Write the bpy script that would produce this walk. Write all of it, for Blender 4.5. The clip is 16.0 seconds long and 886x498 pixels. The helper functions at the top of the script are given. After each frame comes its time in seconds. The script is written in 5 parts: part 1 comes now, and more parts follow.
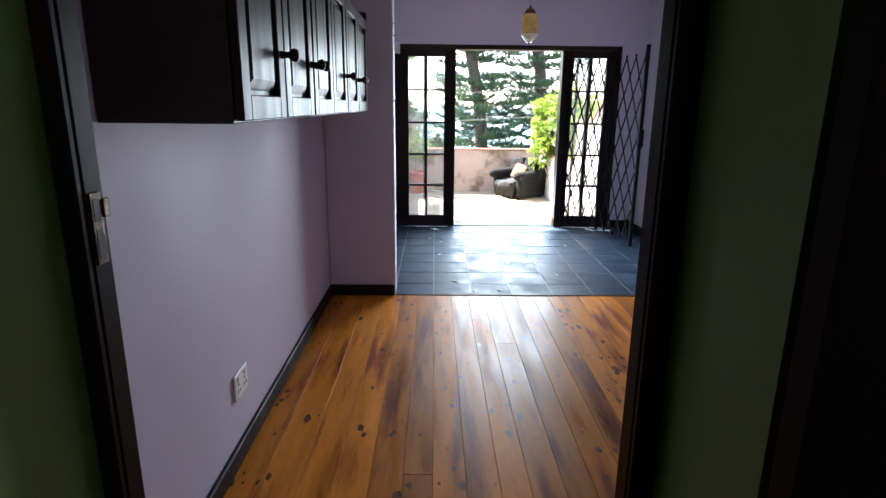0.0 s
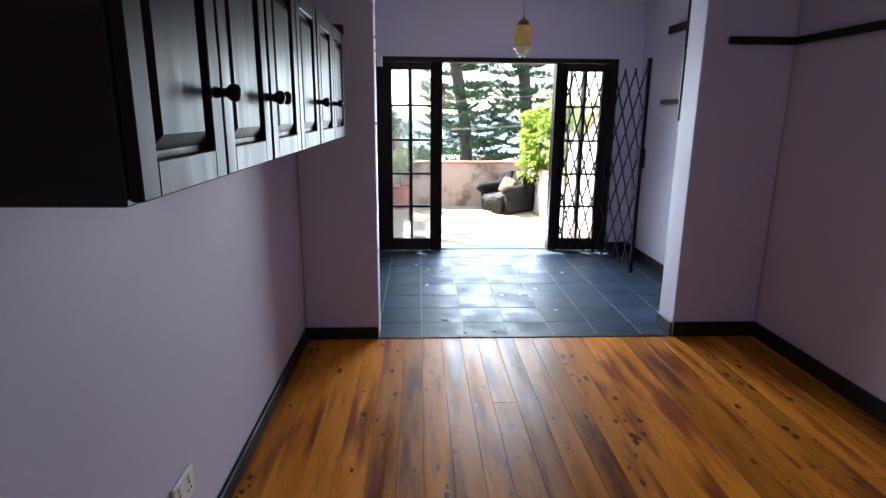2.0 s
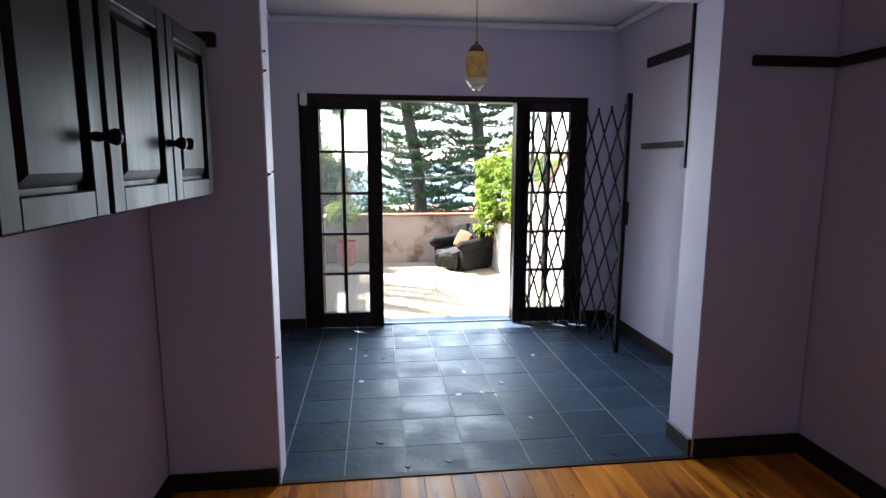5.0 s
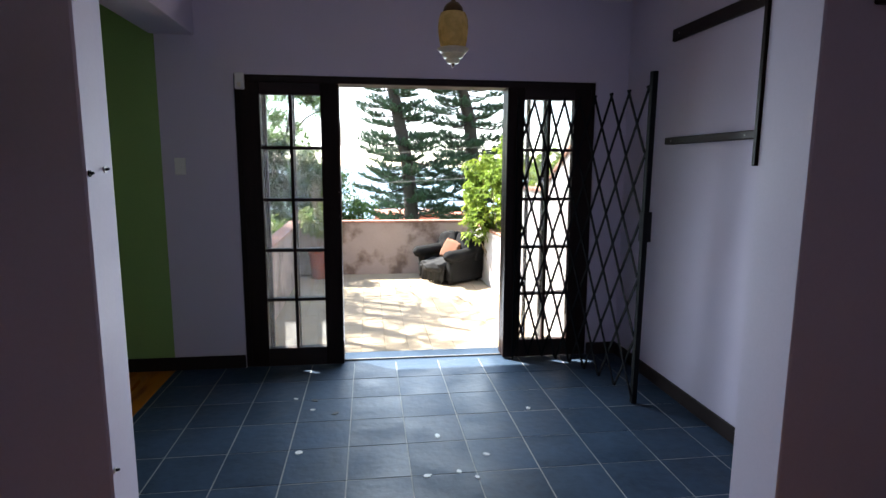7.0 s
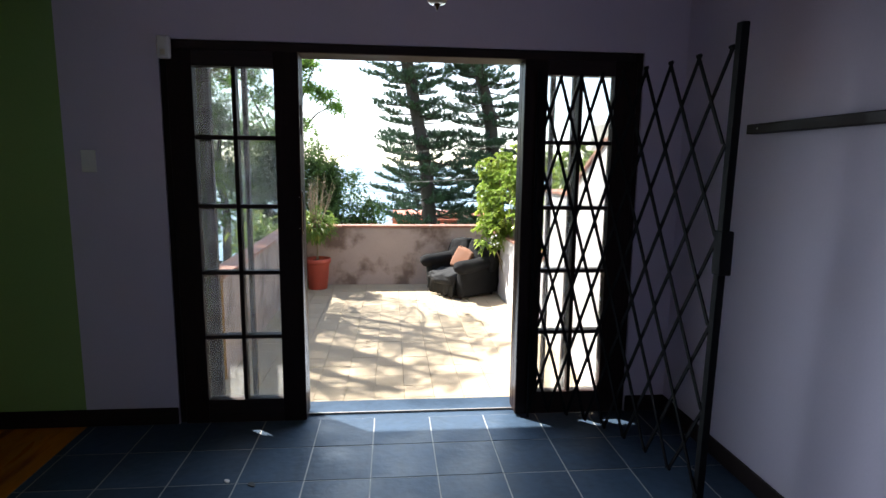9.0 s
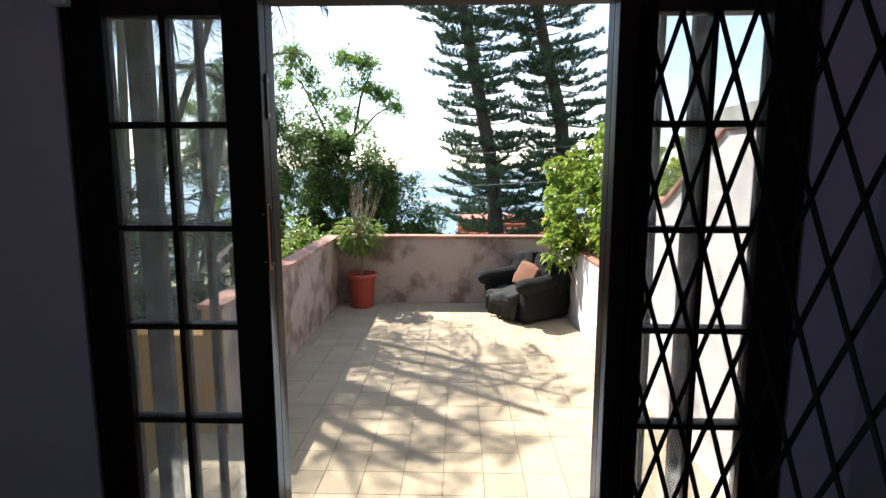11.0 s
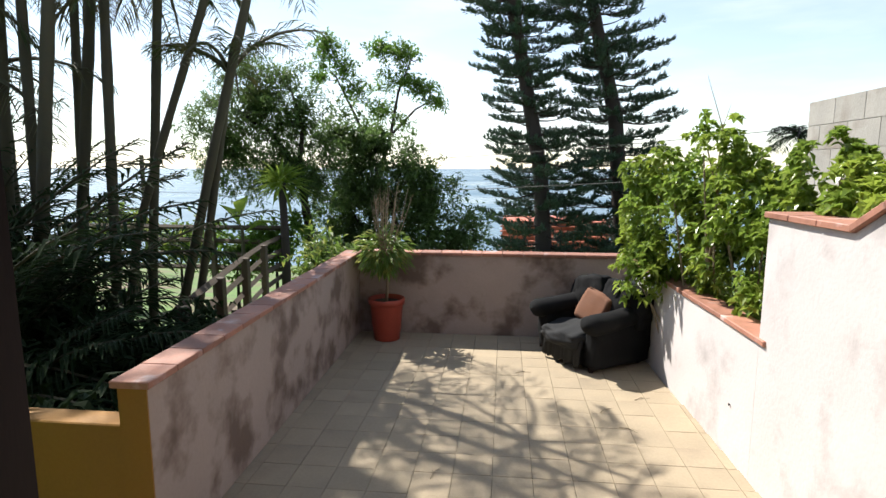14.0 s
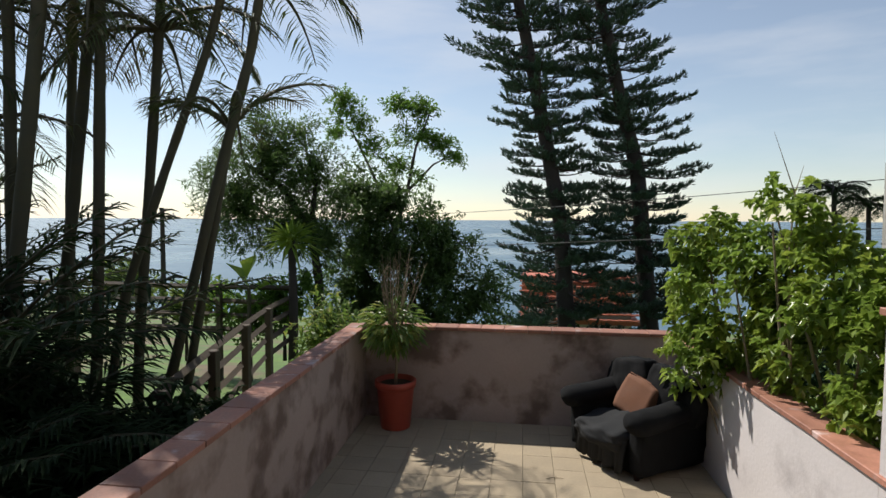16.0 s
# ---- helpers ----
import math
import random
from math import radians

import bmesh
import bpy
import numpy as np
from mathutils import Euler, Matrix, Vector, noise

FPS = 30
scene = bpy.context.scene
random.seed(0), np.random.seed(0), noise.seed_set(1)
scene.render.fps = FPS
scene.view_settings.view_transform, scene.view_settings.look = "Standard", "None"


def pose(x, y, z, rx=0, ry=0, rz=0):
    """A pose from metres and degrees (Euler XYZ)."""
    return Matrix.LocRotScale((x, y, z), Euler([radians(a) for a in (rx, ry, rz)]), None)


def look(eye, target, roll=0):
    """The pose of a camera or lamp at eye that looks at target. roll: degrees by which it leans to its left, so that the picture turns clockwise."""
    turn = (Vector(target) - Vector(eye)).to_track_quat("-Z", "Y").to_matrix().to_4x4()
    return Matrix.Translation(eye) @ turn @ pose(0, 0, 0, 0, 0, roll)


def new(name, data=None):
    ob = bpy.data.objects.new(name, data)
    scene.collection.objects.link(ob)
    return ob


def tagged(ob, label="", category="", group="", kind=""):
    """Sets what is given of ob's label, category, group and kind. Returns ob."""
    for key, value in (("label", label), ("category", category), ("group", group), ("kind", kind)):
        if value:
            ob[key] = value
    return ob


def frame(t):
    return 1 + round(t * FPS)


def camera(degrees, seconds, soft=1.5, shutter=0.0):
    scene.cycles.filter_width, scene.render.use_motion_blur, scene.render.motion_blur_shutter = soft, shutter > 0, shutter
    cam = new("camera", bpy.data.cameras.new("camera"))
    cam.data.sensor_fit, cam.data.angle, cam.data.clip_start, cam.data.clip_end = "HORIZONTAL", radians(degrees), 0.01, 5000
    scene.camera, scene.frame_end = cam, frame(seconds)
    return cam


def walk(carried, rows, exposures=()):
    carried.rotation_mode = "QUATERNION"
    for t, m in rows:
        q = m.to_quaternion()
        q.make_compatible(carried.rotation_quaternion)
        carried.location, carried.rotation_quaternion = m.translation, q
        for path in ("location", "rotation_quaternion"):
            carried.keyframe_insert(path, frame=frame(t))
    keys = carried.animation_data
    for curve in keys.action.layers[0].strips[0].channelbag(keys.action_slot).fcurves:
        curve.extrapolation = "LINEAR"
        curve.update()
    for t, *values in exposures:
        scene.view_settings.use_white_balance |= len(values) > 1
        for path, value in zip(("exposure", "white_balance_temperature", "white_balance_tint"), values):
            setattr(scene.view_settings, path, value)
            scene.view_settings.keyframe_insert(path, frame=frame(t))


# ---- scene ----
cam = camera(76.5, 16.0)
PATH = [
    (0, (-0.772, -6.704, 1.434), (-0.741, -4.767, 0.938), 0.6),
    (0.5, (-0.792, -6.601, 1.459), (-0.758, -4.664, 0.963), 0.6),
    (1, (-0.811, -6.474, 1.492), (-0.772, -4.537, 0.996), 0.5),
    (1.5, (-0.815, -6.358, 1.514), (-0.759, -4.419, 1.026), 0.6),
    (2, (-0.792, -6.223, 1.536), (-0.707, -4.282, 1.062), 0.5),
    (2.5, (-0.743, -6.058, 1.562), (-0.631, -4.111, 1.118), 0.5),
    (3, (-0.694, -5.906, 1.56), (-0.558, -3.953, 1.149), 0.3),
    (3.5, (-0.691, -5.738, 1.574), (-0.519, -3.783, 1.189), 0.3),
    (4, (-0.686, -5.553, 1.562), (-0.474, -3.594, 1.217), 0.2),
    (6.5, (-0.4, -4.353, 1.477), (-0.15, -2.391, 1.181), 0.2),
    (7, (-0.339, -4.133, 1.487), (-0.081, -2.172, 1.192), 0.3),
    (7.5, (-0.274, -3.903, 1.484), (-0.021, -1.942, 1.183), 0.3),
    (8, (-0.217, -3.667, 1.489), (0.022, -1.704, 1.191), 0.4),
    (8.5, (-0.139, -3.411, 1.48), (0.081, -1.446, 1.183), 0.6),
    (11, (0.144, -1.997, 1.454), (0.085, -0.018, 1.167), 0.0),
    (11.5, (0.144, -1.742, 1.447), (0.037, 0.234, 1.16), -0.1),
    (12, (0.122, -1.497, 1.456), (-0.009, 0.478, 1.165), -0.0),
    (12.5, (0.122, -1.234, 1.467), (-0.028, 0.74, 1.177), 0.1),
    (13, (0.141, -0.991, 1.48), (-0.033, 0.98, 1.188), 0.1),
    (13.5, (0.137, -0.736, 1.462), (-0.058, 1.232, 1.168), 0.0),
    (14, (0.092, -0.533, 1.478), (-0.12, 1.435, 1.188), 0.1),
    (14.5, (0.079, -0.324, 1.507), (-0.153, 1.641, 1.22), 0.1),
    (15, (0.081, -0.131, 1.552), (-0.169, 1.837, 1.292), 0.2),
    (15.5, (0.075, 0.026, 1.584), (-0.194, 1.998, 1.389), 0.2),
    (16, (0.024, 0.168, 1.607), (-0.255, 2.145, 1.497), 0.3),
]

EXPOSURE = [(0.0, 3.74), (4.0, 3.34), (6.5, 2.82), (8.5, 2.25), (11.0, 1.66), (12.0, 1.62), (13.0, 1.36), (14.0, 0.94), (15.0, 0.50), (16.0, 0.12)]
walk(cam, [(t, look(eye, target, roll)) for t, eye, target, roll in PATH], EXPOSURE)

# ---- world, sun ----
SUN = Vector((-0.52, 0.43, 0.79)).normalized()
world = bpy.data.worlds.new("world")
scene.world = world
world.use_nodes = True
wn = world.node_tree.nodes
wl = world.node_tree.links
wn.clear()
sky = wn.new("ShaderNodeTexSky")
sky.sky_type = "NISHITA"
sky.sun_disc = False
sky.sun_elevation = math.asin(SUN.z)
sky.sun_rotation = math.atan2(SUN.x, SUN.y)
sky.air_density, sky.dust_density, sky.ozone_density = 1.1, 0.06, 2.2
bg = wn.new("ShaderNodeBackground")
bg.inputs["Strength"].default_value = 0.106
wo = wn.new("ShaderNodeOutputWorld")
hsv = wn.new("ShaderNodeHueSaturation")
hsv.inputs["Saturation"].default_value = 0.74
wl.new(sky.outputs[0], hsv.inputs["Color"])
# thin high cloud, drawn out in streaks
wc = wn.new("ShaderNodeTexCoord")
wm = wn.new("ShaderNodeMapping")
wm.inputs["Scale"].default_value = (1.2, 1.2, 6.0)
wm.inputs["Rotation"].default_value = (0.12, 0.16, 0.4)
cloud = wn.new("ShaderNodeTexNoise")
cloud.inputs["Scale"].default_value, cloud.inputs["Detail"].default_value, cloud.inputs["Roughness"].default_value = 1.6, 6, 0.55
wr = wn.new("ShaderNodeMapRange")
wr.inputs["From Min"].default_value, wr.inputs["From Max"].default_value = 0.47, 0.75
wr.inputs["To Min"].default_value, wr.inputs["To Max"].default_value = 0.0, 0.5
wx = wn.new("ShaderNodeMix")
wx.data_type = "RGBA"
wx.inputs["B"].default_value = (7.0, 7.2, 7.6, 1)
wl.new(wc.outputs["Generated"], wm.inputs[0])
wl.new(wm.outputs[0], cloud.inputs["Vector"])
wl.new(cloud.outputs["Fac"], wr.inputs["Value"])
wl.new(wr.outputs[0], wx.inputs["Factor"])
wl.new(hsv.outputs[0], wx.inputs["A"])
wl.new(wx.outputs["Result"], bg.inputs[0])
wl.new(bg.outputs[0], wo.inputs[0])

sun_data = bpy.data.lights.new("sun", "SUN")
sun_data.energy, sun_data.angle, sun_data.color = 5.0, radians(0.6), (1.0, 0.945, 0.87)
new("sun", sun_data).matrix_world = look(SUN * 30, (0, 0, 0))


# daylight that the terrace doors let in
door_light = bpy.data.lights.new("door_daylight", "AREA")
door_light.shape, door_light.size, door_light.size_y = "RECTANGLE", 1.16, 1.98
door_light.energy, door_light.color, door_light.spread = 6.0, (0.72, 0.86, 1.0), radians(130)
new("door_daylight", door_light).matrix_world = look((0.06, 0.004, 1.03), (0.0, -5.0, -0.25))


# ---- materials ----
def mat(name, base, rough=0.6, metal=0.0, var=0.12, scale=6.0, stretch=(1, 1, 1), bump=0.15, fine=60.0, second=None,
        mask=None, rnd=0.0, spec=0.5, coat=0.0, trans=0.0, rough_var=0.12):
    """Two-scale colour variation, bump and roughness variation; rnd varies by object, second/mask mixes stains."""
    m = bpy.data.materials.new(name)
    m.use_nodes = True
    nt = m.node_tree
    n, l = nt.nodes, nt.links
    b = n["Principled BSDF"]
    b.inputs["Metallic"].default_value = metal
    b.inputs["Specular IOR Level"].default_value = spec
    b.inputs["Coat Weight"].default_value = coat
    b.inputs["Coat Roughness"].default_value = 0.12
    tc = n.new("ShaderNodeTexCoord")
    mp = n.new("ShaderNodeMapping")
    mp.inputs["Scale"].default_value = stretch
    info = n.new("ShaderNodeObjectInfo")
    off = n.new("ShaderNodeVectorMath")
    off.operation = "MULTIPLY_ADD"
    cmb = n.new("ShaderNodeCombineXYZ")
    l.new(info.outputs["Random"], cmb.inputs[0])
    l.new(info.outputs["Random"], cmb.inputs[1])
    off.inputs[1].default_value = (37, 53, 0)
    l.new(cmb.outputs[0], off.inputs[0])
    l.new(tc.outputs["Object"], off.inputs[2])
    l.new(off.outputs[0] if rnd else tc.outputs["Object"], mp.inputs[0])
    big = n.new("ShaderNodeTexNoise")
    big.inputs["Scale"].default_value, big.inputs["Detail"].default_value = scale, 5
    small = n.new("ShaderNodeTexNoise")
    small.inputs["Scale"].default_value, small.inputs["Detail"].default_value = fine, 3
    l.new(mp.outputs[0], big.inputs["Vector"])
    l.new(mp.outputs[0], small.inputs["Vector"])
    add = n.new("ShaderNodeMath")
    add.operation = "MULTIPLY_ADD"
    l.new(small.outputs["Fac"], add.inputs[0])
    add.inputs[1].default_value = 0.5
    l.new(big.outputs["Fac"], add.inputs[2])
    rng = n.new("ShaderNodeMapRange")
    rng.inputs["From Min"].default_value, rng.inputs["From Max"].default_value = 0.45, 1.05
    rng.inputs["To Min"].default_value, rng.inputs["To Max"].default_value = 1 - var, 1 + var
    l.new(add.outputs[0], rng.inputs["Value"])
    val = rng.outputs[0]
    if rnd:
        r2 = n.new("ShaderNodeMapRange")
        r2.inputs["To Min"].default_value, r2.inputs["To Max"].default_value = 1 - rnd, 1 + rnd
        l.new(info.outputs["Random"], r2.inputs["Value"])
        mul = n.new("ShaderNodeMath")
        mul.operation = "MULTIPLY"
        l.new(val, mul.inputs[0])
        l.new(r2.outputs[0], mul.inputs[1])
        val = mul.outputs[0]
    col = n.new("ShaderNodeRGB")
    col.outputs[0].default_value = (*base, 1)
    src = col.outputs[0]
    if second:
        mk = n.new("ShaderNodeTexNoise")
        mk.inputs["Scale"].default_value, mk.inputs["Detail"].default_value, mk.inputs["Roughness"].default_value = mask[0], 4, 0.55
        l.new(mp.outputs[0], mk.inputs["Vector"])
        mr = n.new("ShaderNodeMapRange")
        mr.inputs["From Min"].default_value, mr.inputs["From Max"].default_value = mask[1], mask[2]
        l.new(mk.outputs["Fac"], mr.inputs["Value"])
        mx = n.new("ShaderNodeMix")
        mx.data_type = "RGBA"
        l.new(mr.outputs[0], mx.inputs["Factor"])
        l.new(src, mx.inputs["A"])
        mx.inputs["B"].default_value = (*second, 1)
        src = mx.outputs["Result"]
    vm = n.new("ShaderNodeVectorMath")
    vm.operation = "SCALE"
    l.new(src, vm.inputs[0])
    l.new(val, vm.inputs["Scale"])
    l.new(vm.outputs[0], b.inputs["Base Color"])
    rr = n.new("ShaderNodeMapRange")
    rr.inputs["From Min"].default_value, rr.inputs["From Max"].default_value = 0.3, 0.7
    rr.inputs["To Min"].default_value = max(0.02, rough - rough_var)
    rr.inputs["To Max"].default_value = min(1.0, rough + rough_var)
    l.new(big.outputs["Fac"], rr.inputs["Value"])
    l.new(rr.outputs[0], b.inputs["Roughness"])
    if bump:
        bp = n.new("ShaderNodeBump")
        bp.inputs["Strength"].default_value, bp.inputs["Distance"].default_value = bump, 0.01
        l.new(add.outputs[0], bp.inputs["Height"])
        l.new(bp.outputs[0], b.inputs["Normal"])
    if trans:
        out = n["Material Output"]
        tr = n.new("ShaderNodeBsdfTranslucent")
        l.new(vm.outputs[0], tr.inputs["Color"])
        ms = n.new("ShaderNodeMixShader")
        ms.inputs[0].default_value = trans
        l.new(b.outputs[0], ms.inputs[1])
        l.new(tr.outputs[0], ms.inputs[2])
        l.new(ms.outputs[0], out.inputs["Surface"])
    return m


def glass_mat(name, tint, rough):
    m = bpy.data.materials.new(name)
    m.use_nodes = True
    n, l = m.node_tree.nodes, m.node_tree.links
    n.clear()
    out = n.new("ShaderNodeOutputMaterial")
    tr = n.new("ShaderNodeBsdfTransparent")
    tr.inputs[0].default_value = (*tint, 1)
    gl = n.new("ShaderNodeBsdfGlossy")
    gl.inputs["Roughness"].default_value = rough
    fr = n.new("ShaderNodeFresnel")
    fr.inputs[0].default_value = 1.5
    ms = n.new("ShaderNodeMixShader")
    l.new(fr.outputs[0], ms.inputs[0])
    l.new(tr.outputs[0], ms.inputs[1])
    l.new(gl.outputs[0], ms.inputs[2])
    # dust film, strengthened to paint pale sky haze into the panes
    dust_haze = n.new("ShaderNodeBsdfTranslucent")
    dust_haze.inputs[0].default_value = (0.8, 0.8, 0.78, 1)
    nz = n.new("ShaderNodeTexNoise")
    nz.inputs["Scale"].default_value = 5.0
    mr = n.new("ShaderNodeMapRange")
    mr.inputs["From Min"].default_value, mr.inputs["From Max"].default_value = 0.35, 0.7
    mr.inputs["To Min"].default_value, mr.inputs["To Max"].default_value = 0.03, 0.16
    l.new(nz.outputs["Fac"], mr.inputs["Value"])
    md = n.new("ShaderNodeMixShader")
    l.new(mr.outputs[0], md.inputs[0])
    l.new(ms.outputs[0], md.inputs[1])
    l.new(dust_haze.outputs[0], md.inputs[2])
    l.new(md.outputs[0], out.inputs[0])
    return m


M_LILAC = mat("lilac_paint", (0.56, 0.51, 0.62), 0.66, var=0.05, scale=1.5, bump=0.06, fine=90)
M_GREEN = mat("green_paint", (0.235, 0.38, 0.115), 0.55, var=0.06, scale=1.5, bump=0.05, fine=90)
M_WHITE = mat("ceiling_white", (0.72, 0.70, 0.72), 0.6, var=0.03, scale=2, bump=0.04)
M_DARK = mat("dark_stained_wood", (0.018, 0.0105, 0.0098), 0.38, var=0.25, scale=3, stretch=(9, 9, 0.8), bump=0.03, fine=30, rough_var=0.07, spec=0.06)
M_DARKX = mat("dark_stained_rail", (0.020, 0.011, 0.010), 0.48, var=0.35, scale=3, stretch=(1, 1, 9), bump=0.10, fine=30, spec=0.2)
M_SKIRT = mat("dark_skirting", (0.018, 0.010, 0.010), 0.55, var=0.3, scale=4, bump=0.1, spec=0.2)
M_IRON = mat("black_iron", (0.006, 0.006, 0.007), 0.8, metal=0.0, var=0.3, scale=20, bump=0.15, spec=0.12)
M_STEEL = mat("worn_steel", (0.24, 0.22, 0.20), 0.5, metal=0.9, var=0.2, scale=20)
M_BRASS = mat("aged_brass", (0.10, 0.055, 0.025), 0.4, metal=0.8, var=0.25, scale=30)
M_PLASTIC = mat("white_plastic", (0.75, 0.74, 0.70), 0.35, var=0.04, scale=8, bump=0.0)
M_HOLE = mat("socket_hole", (0.02, 0.02, 0.02), 0.6, bump=0)
M_PINE = mat("varnished_pine", (0.58, 0.195, 0.017), 0.40, var=0.30, scale=2.6, stretch=(4.5, 0.55, 1), bump=0.03, fine=26,
             second=(0.22, 0.047, 0.008), mask=(1.9, 0.49, 0.64), rnd=0.36, rough_var=0.13, spec=0.13)
M_KNOT = mat("pine_knot", (0.11, 0.030, 0.007), 0.37, var=0.4, scale=40, bump=0.0, spec=0.19)
M_SLATE = mat("dark_slate", (0.030, 0.050, 0.080), 0.50, var=0.34, scale=4, bump=0.5, fine=22, rnd=0.16, rough_var=0.16, spec=0.105)
M_GROUT = mat("grey_grout", (0.26, 0.26, 0.25), 0.8, var=0.2, scale=20)
M_PALE = mat("pale_chip", (0.55, 0.56, 0.55), 0.6, var=0.15, scale=30)
# stains are real; the two walls' shade is also put into the base
M_RENDER = mat("stained_shade_render", (0.37, 0.292, 0.25), 0.85, var=0.10, scale=3, bump=0.25, fine=45, second=(0.16, 0.11, 0.085),
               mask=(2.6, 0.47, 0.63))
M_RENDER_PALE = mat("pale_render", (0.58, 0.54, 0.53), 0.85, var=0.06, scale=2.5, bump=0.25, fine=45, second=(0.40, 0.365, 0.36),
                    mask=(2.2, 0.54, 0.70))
M_OCHRE = mat("ochre_paint", (0.30, 0.145, 0.024), 0.8, var=0.10, scale=3, bump=0.2)
M_COPE = mat("quarry_tile", (0.32, 0.148, 0.10), 0.6, var=0.25, scale=9, bump=0.2, rnd=0.22, second=(0.42, 0.30, 0.27), mask=(5, 0.58, 0.68))
M_MORTAR = mat("mortar", (0.50, 0.45, 0.41), 0.9, var=0.15, scale=20, bump=0.3)
M_PAVER = mat("sandstone_paver", (0.335, 0.272, 0.185), 0.85, var=0.16, scale=3, bump=0.25, fine=50, rnd=0.06, second=(0.27, 0.215, 0.15),
              mask=(1.3, 0.55, 0.74))
M_PJOINT = mat("paver_joint", (0.35, 0.295, 0.205), 0.95, var=0.2, scale=20)
M_BLOCK_JOINT = mat("block_joint", (0.31, 0.295, 0.265), 0.95, var=0.15, scale=20, bump=0.3)
M_TERRA = mat("terracotta_glazed", (0.33, 0.055, 0.032), 0.45, var=0.12, scale=6, bump=0.08)
M_SOIL = mat("soil", (0.05, 0.035, 0.022), 0.95, var=0.4, scale=12, bump=0.6)
M_FABRIC = mat("charcoal_fabric", (0.008, 0.0084, 0.009), 0.9, var=0.22, scale=7, bump=0.35, fine=160, second=(0.013, 0.0135, 0.014), mask=(4, 0.5, 0.7), spec=0.15)
# lighter than M_FABRIC: sun on the seat is put into this grey
M_SEAT = mat("sunlit_grey_seat", (0.026, 0.027, 0.028), 0.9, spec=0.2, var=0.25, scale=7, bump=0.4, fine=160)
M_CUSHION = mat("rust_cushion", (0.17, 0.075, 0.040), 0.9, var=0.12, scale=8, bump=0.3, fine=180)
M_LEAF = mat("shrub_leaf", (0.205, 0.30, 0.05), 0.32, var=0.25, scale=3, bump=0.0, trans=0.48, second=(0.30, 0.38, 0.06), mask=(2.5, 0.48, 0.62))
# darker than leaves are: the palm canopy's shade is in this colour
M_LEAF_D = mat("shade_dark_leaf", (0.018, 0.038, 0.011), 0.75, var=0.35, scale=1.2, bump=0.0, trans=0.15, spec=0.2)
M_LEAF_M = mat("mid_leaf", (0.12, 0.22, 0.035), 0.5, var=0.35, scale=1.2, bump=0.0, trans=0.55)
M_LEAF_B = mat("bush_leaf", (0.095, 0.155, 0.045), 0.5, var=0.4, scale=1.2, bump=0.0, trans=0.52)
M_LEAF_P = mat("plant_leaf", (0.13, 0.21, 0.04), 0.4, var=0.25, scale=6, bump=0.0, trans=0.5, second=(0.28, 0.30, 0.07), mask=(7, 0.52, 0.62))
M_NEEDLE = mat("pine_needles", (0.040, 0.075, 0.050), 0.55, var=0.4, scale=0.8, bump=0.0, trans=0.15)
M_FROND = mat("palm_frond", (0.05, 0.075, 0.02), 0.5, var=0.3, scale=1.5, bump=0.0, trans=0.25, second=(0.11, 0.085, 0.04), mask=(0.9, 0.50, 0.64))
M_BARK = mat("pine_bark", (0.036, 0.028, 0.024), 0.9, var=0.35, scale=3, stretch=(3, 3, 1), bump=0.6)
M_CANE = mat("palm_trunk", (0.058, 0.052, 0.028), 0.75, var=0.30, scale=2, stretch=(1, 1, 5), bump=0.3)
M_TWIG = mat("dry_twig", (0.24, 0.19, 0.12), 0.85, var=0.25, scale=8)
M_FENCE = mat("weathered_timber", (0.085, 0.062, 0.042), 0.8, var=0.30, scale=3, stretch=(4, 4, 4), bump=0.35, rnd=0.2)
M_GRASS = mat("garden_ground", (0.085, 0.15, 0.03), 0.95, var=0.4, scale=1.5, bump=0.5, fine=25, second=(0.13, 0.095, 0.055), mask=(0.5, 0.50, 0.62))
M_SEA = mat("sea_water", (0.055, 0.115, 0.16), 0.32, var=0.12, scale=0.02, bump=0.12, fine=0.6, spec=0.4)
M_ROOF = mat("red_roof_tile", (0.38, 0.12, 0.07), 0.7, var=0.20, scale=3, bump=0.2, rnd=0.2)
M_HOUSE = mat("house_wall", (0.55, 0.52, 0.48), 0.9, var=0.08, scale=2, bump=0.1)
M_BLOCK = mat("concrete_block", (0.33, 0.315, 0.285), 0.9, var=0.18, scale=3, bump=0.5, rnd=0.07, second=(0.22, 0.19, 0.16), mask=(2.5, 0.52, 0.7))
M_CABLE = mat("cable", (0.03, 0.03, 0.03), 0.6, bump=0)
M_GLASS = glass_mat("pane_glass", (0.86, 0.88, 0.88), 0.05)
M_AMBER = mat("amber_glass", (0.60, 0.44, 0.17), 0.25, var=0.25, scale=14, bump=0.15, trans=0.45)
M_FROST = mat("frosted_glass_rim", (0.80, 0.74, 0.60), 0.25, var=0.1, scale=20, trans=0.5)


# ---- mesh helpers ----
def box(bm, x0, x1, y0, y1, z0, z1, bevel=0.0, m=None):
    r = bmesh.ops.create_cube(bm, size=1.0)
    vs = r["verts"]
    for v in vs:
        v.co = Vector(((x0 + x1) / 2 + v.co.x * (x1 - x0), (y0 + y1) / 2 + v.co.y * (y1 - y0), (z0 + z1) / 2 + v.co.z * (z1 - z0)))
    if bevel:
        es = list({e for v in vs for e in v.link_edges})
        r2 = bmesh.ops.bevel(bm, geom=es, offset=bevel, segments=1, affect="EDGES", profile=0.5)
        vs = list({v for f in r2["faces"] for v in f.verts} | {v for v in vs if v.is_valid})
    if m is not None:
        bmesh.ops.transform(bm, matrix=m, verts=[v for v in vs if v.is_valid])
    return bm


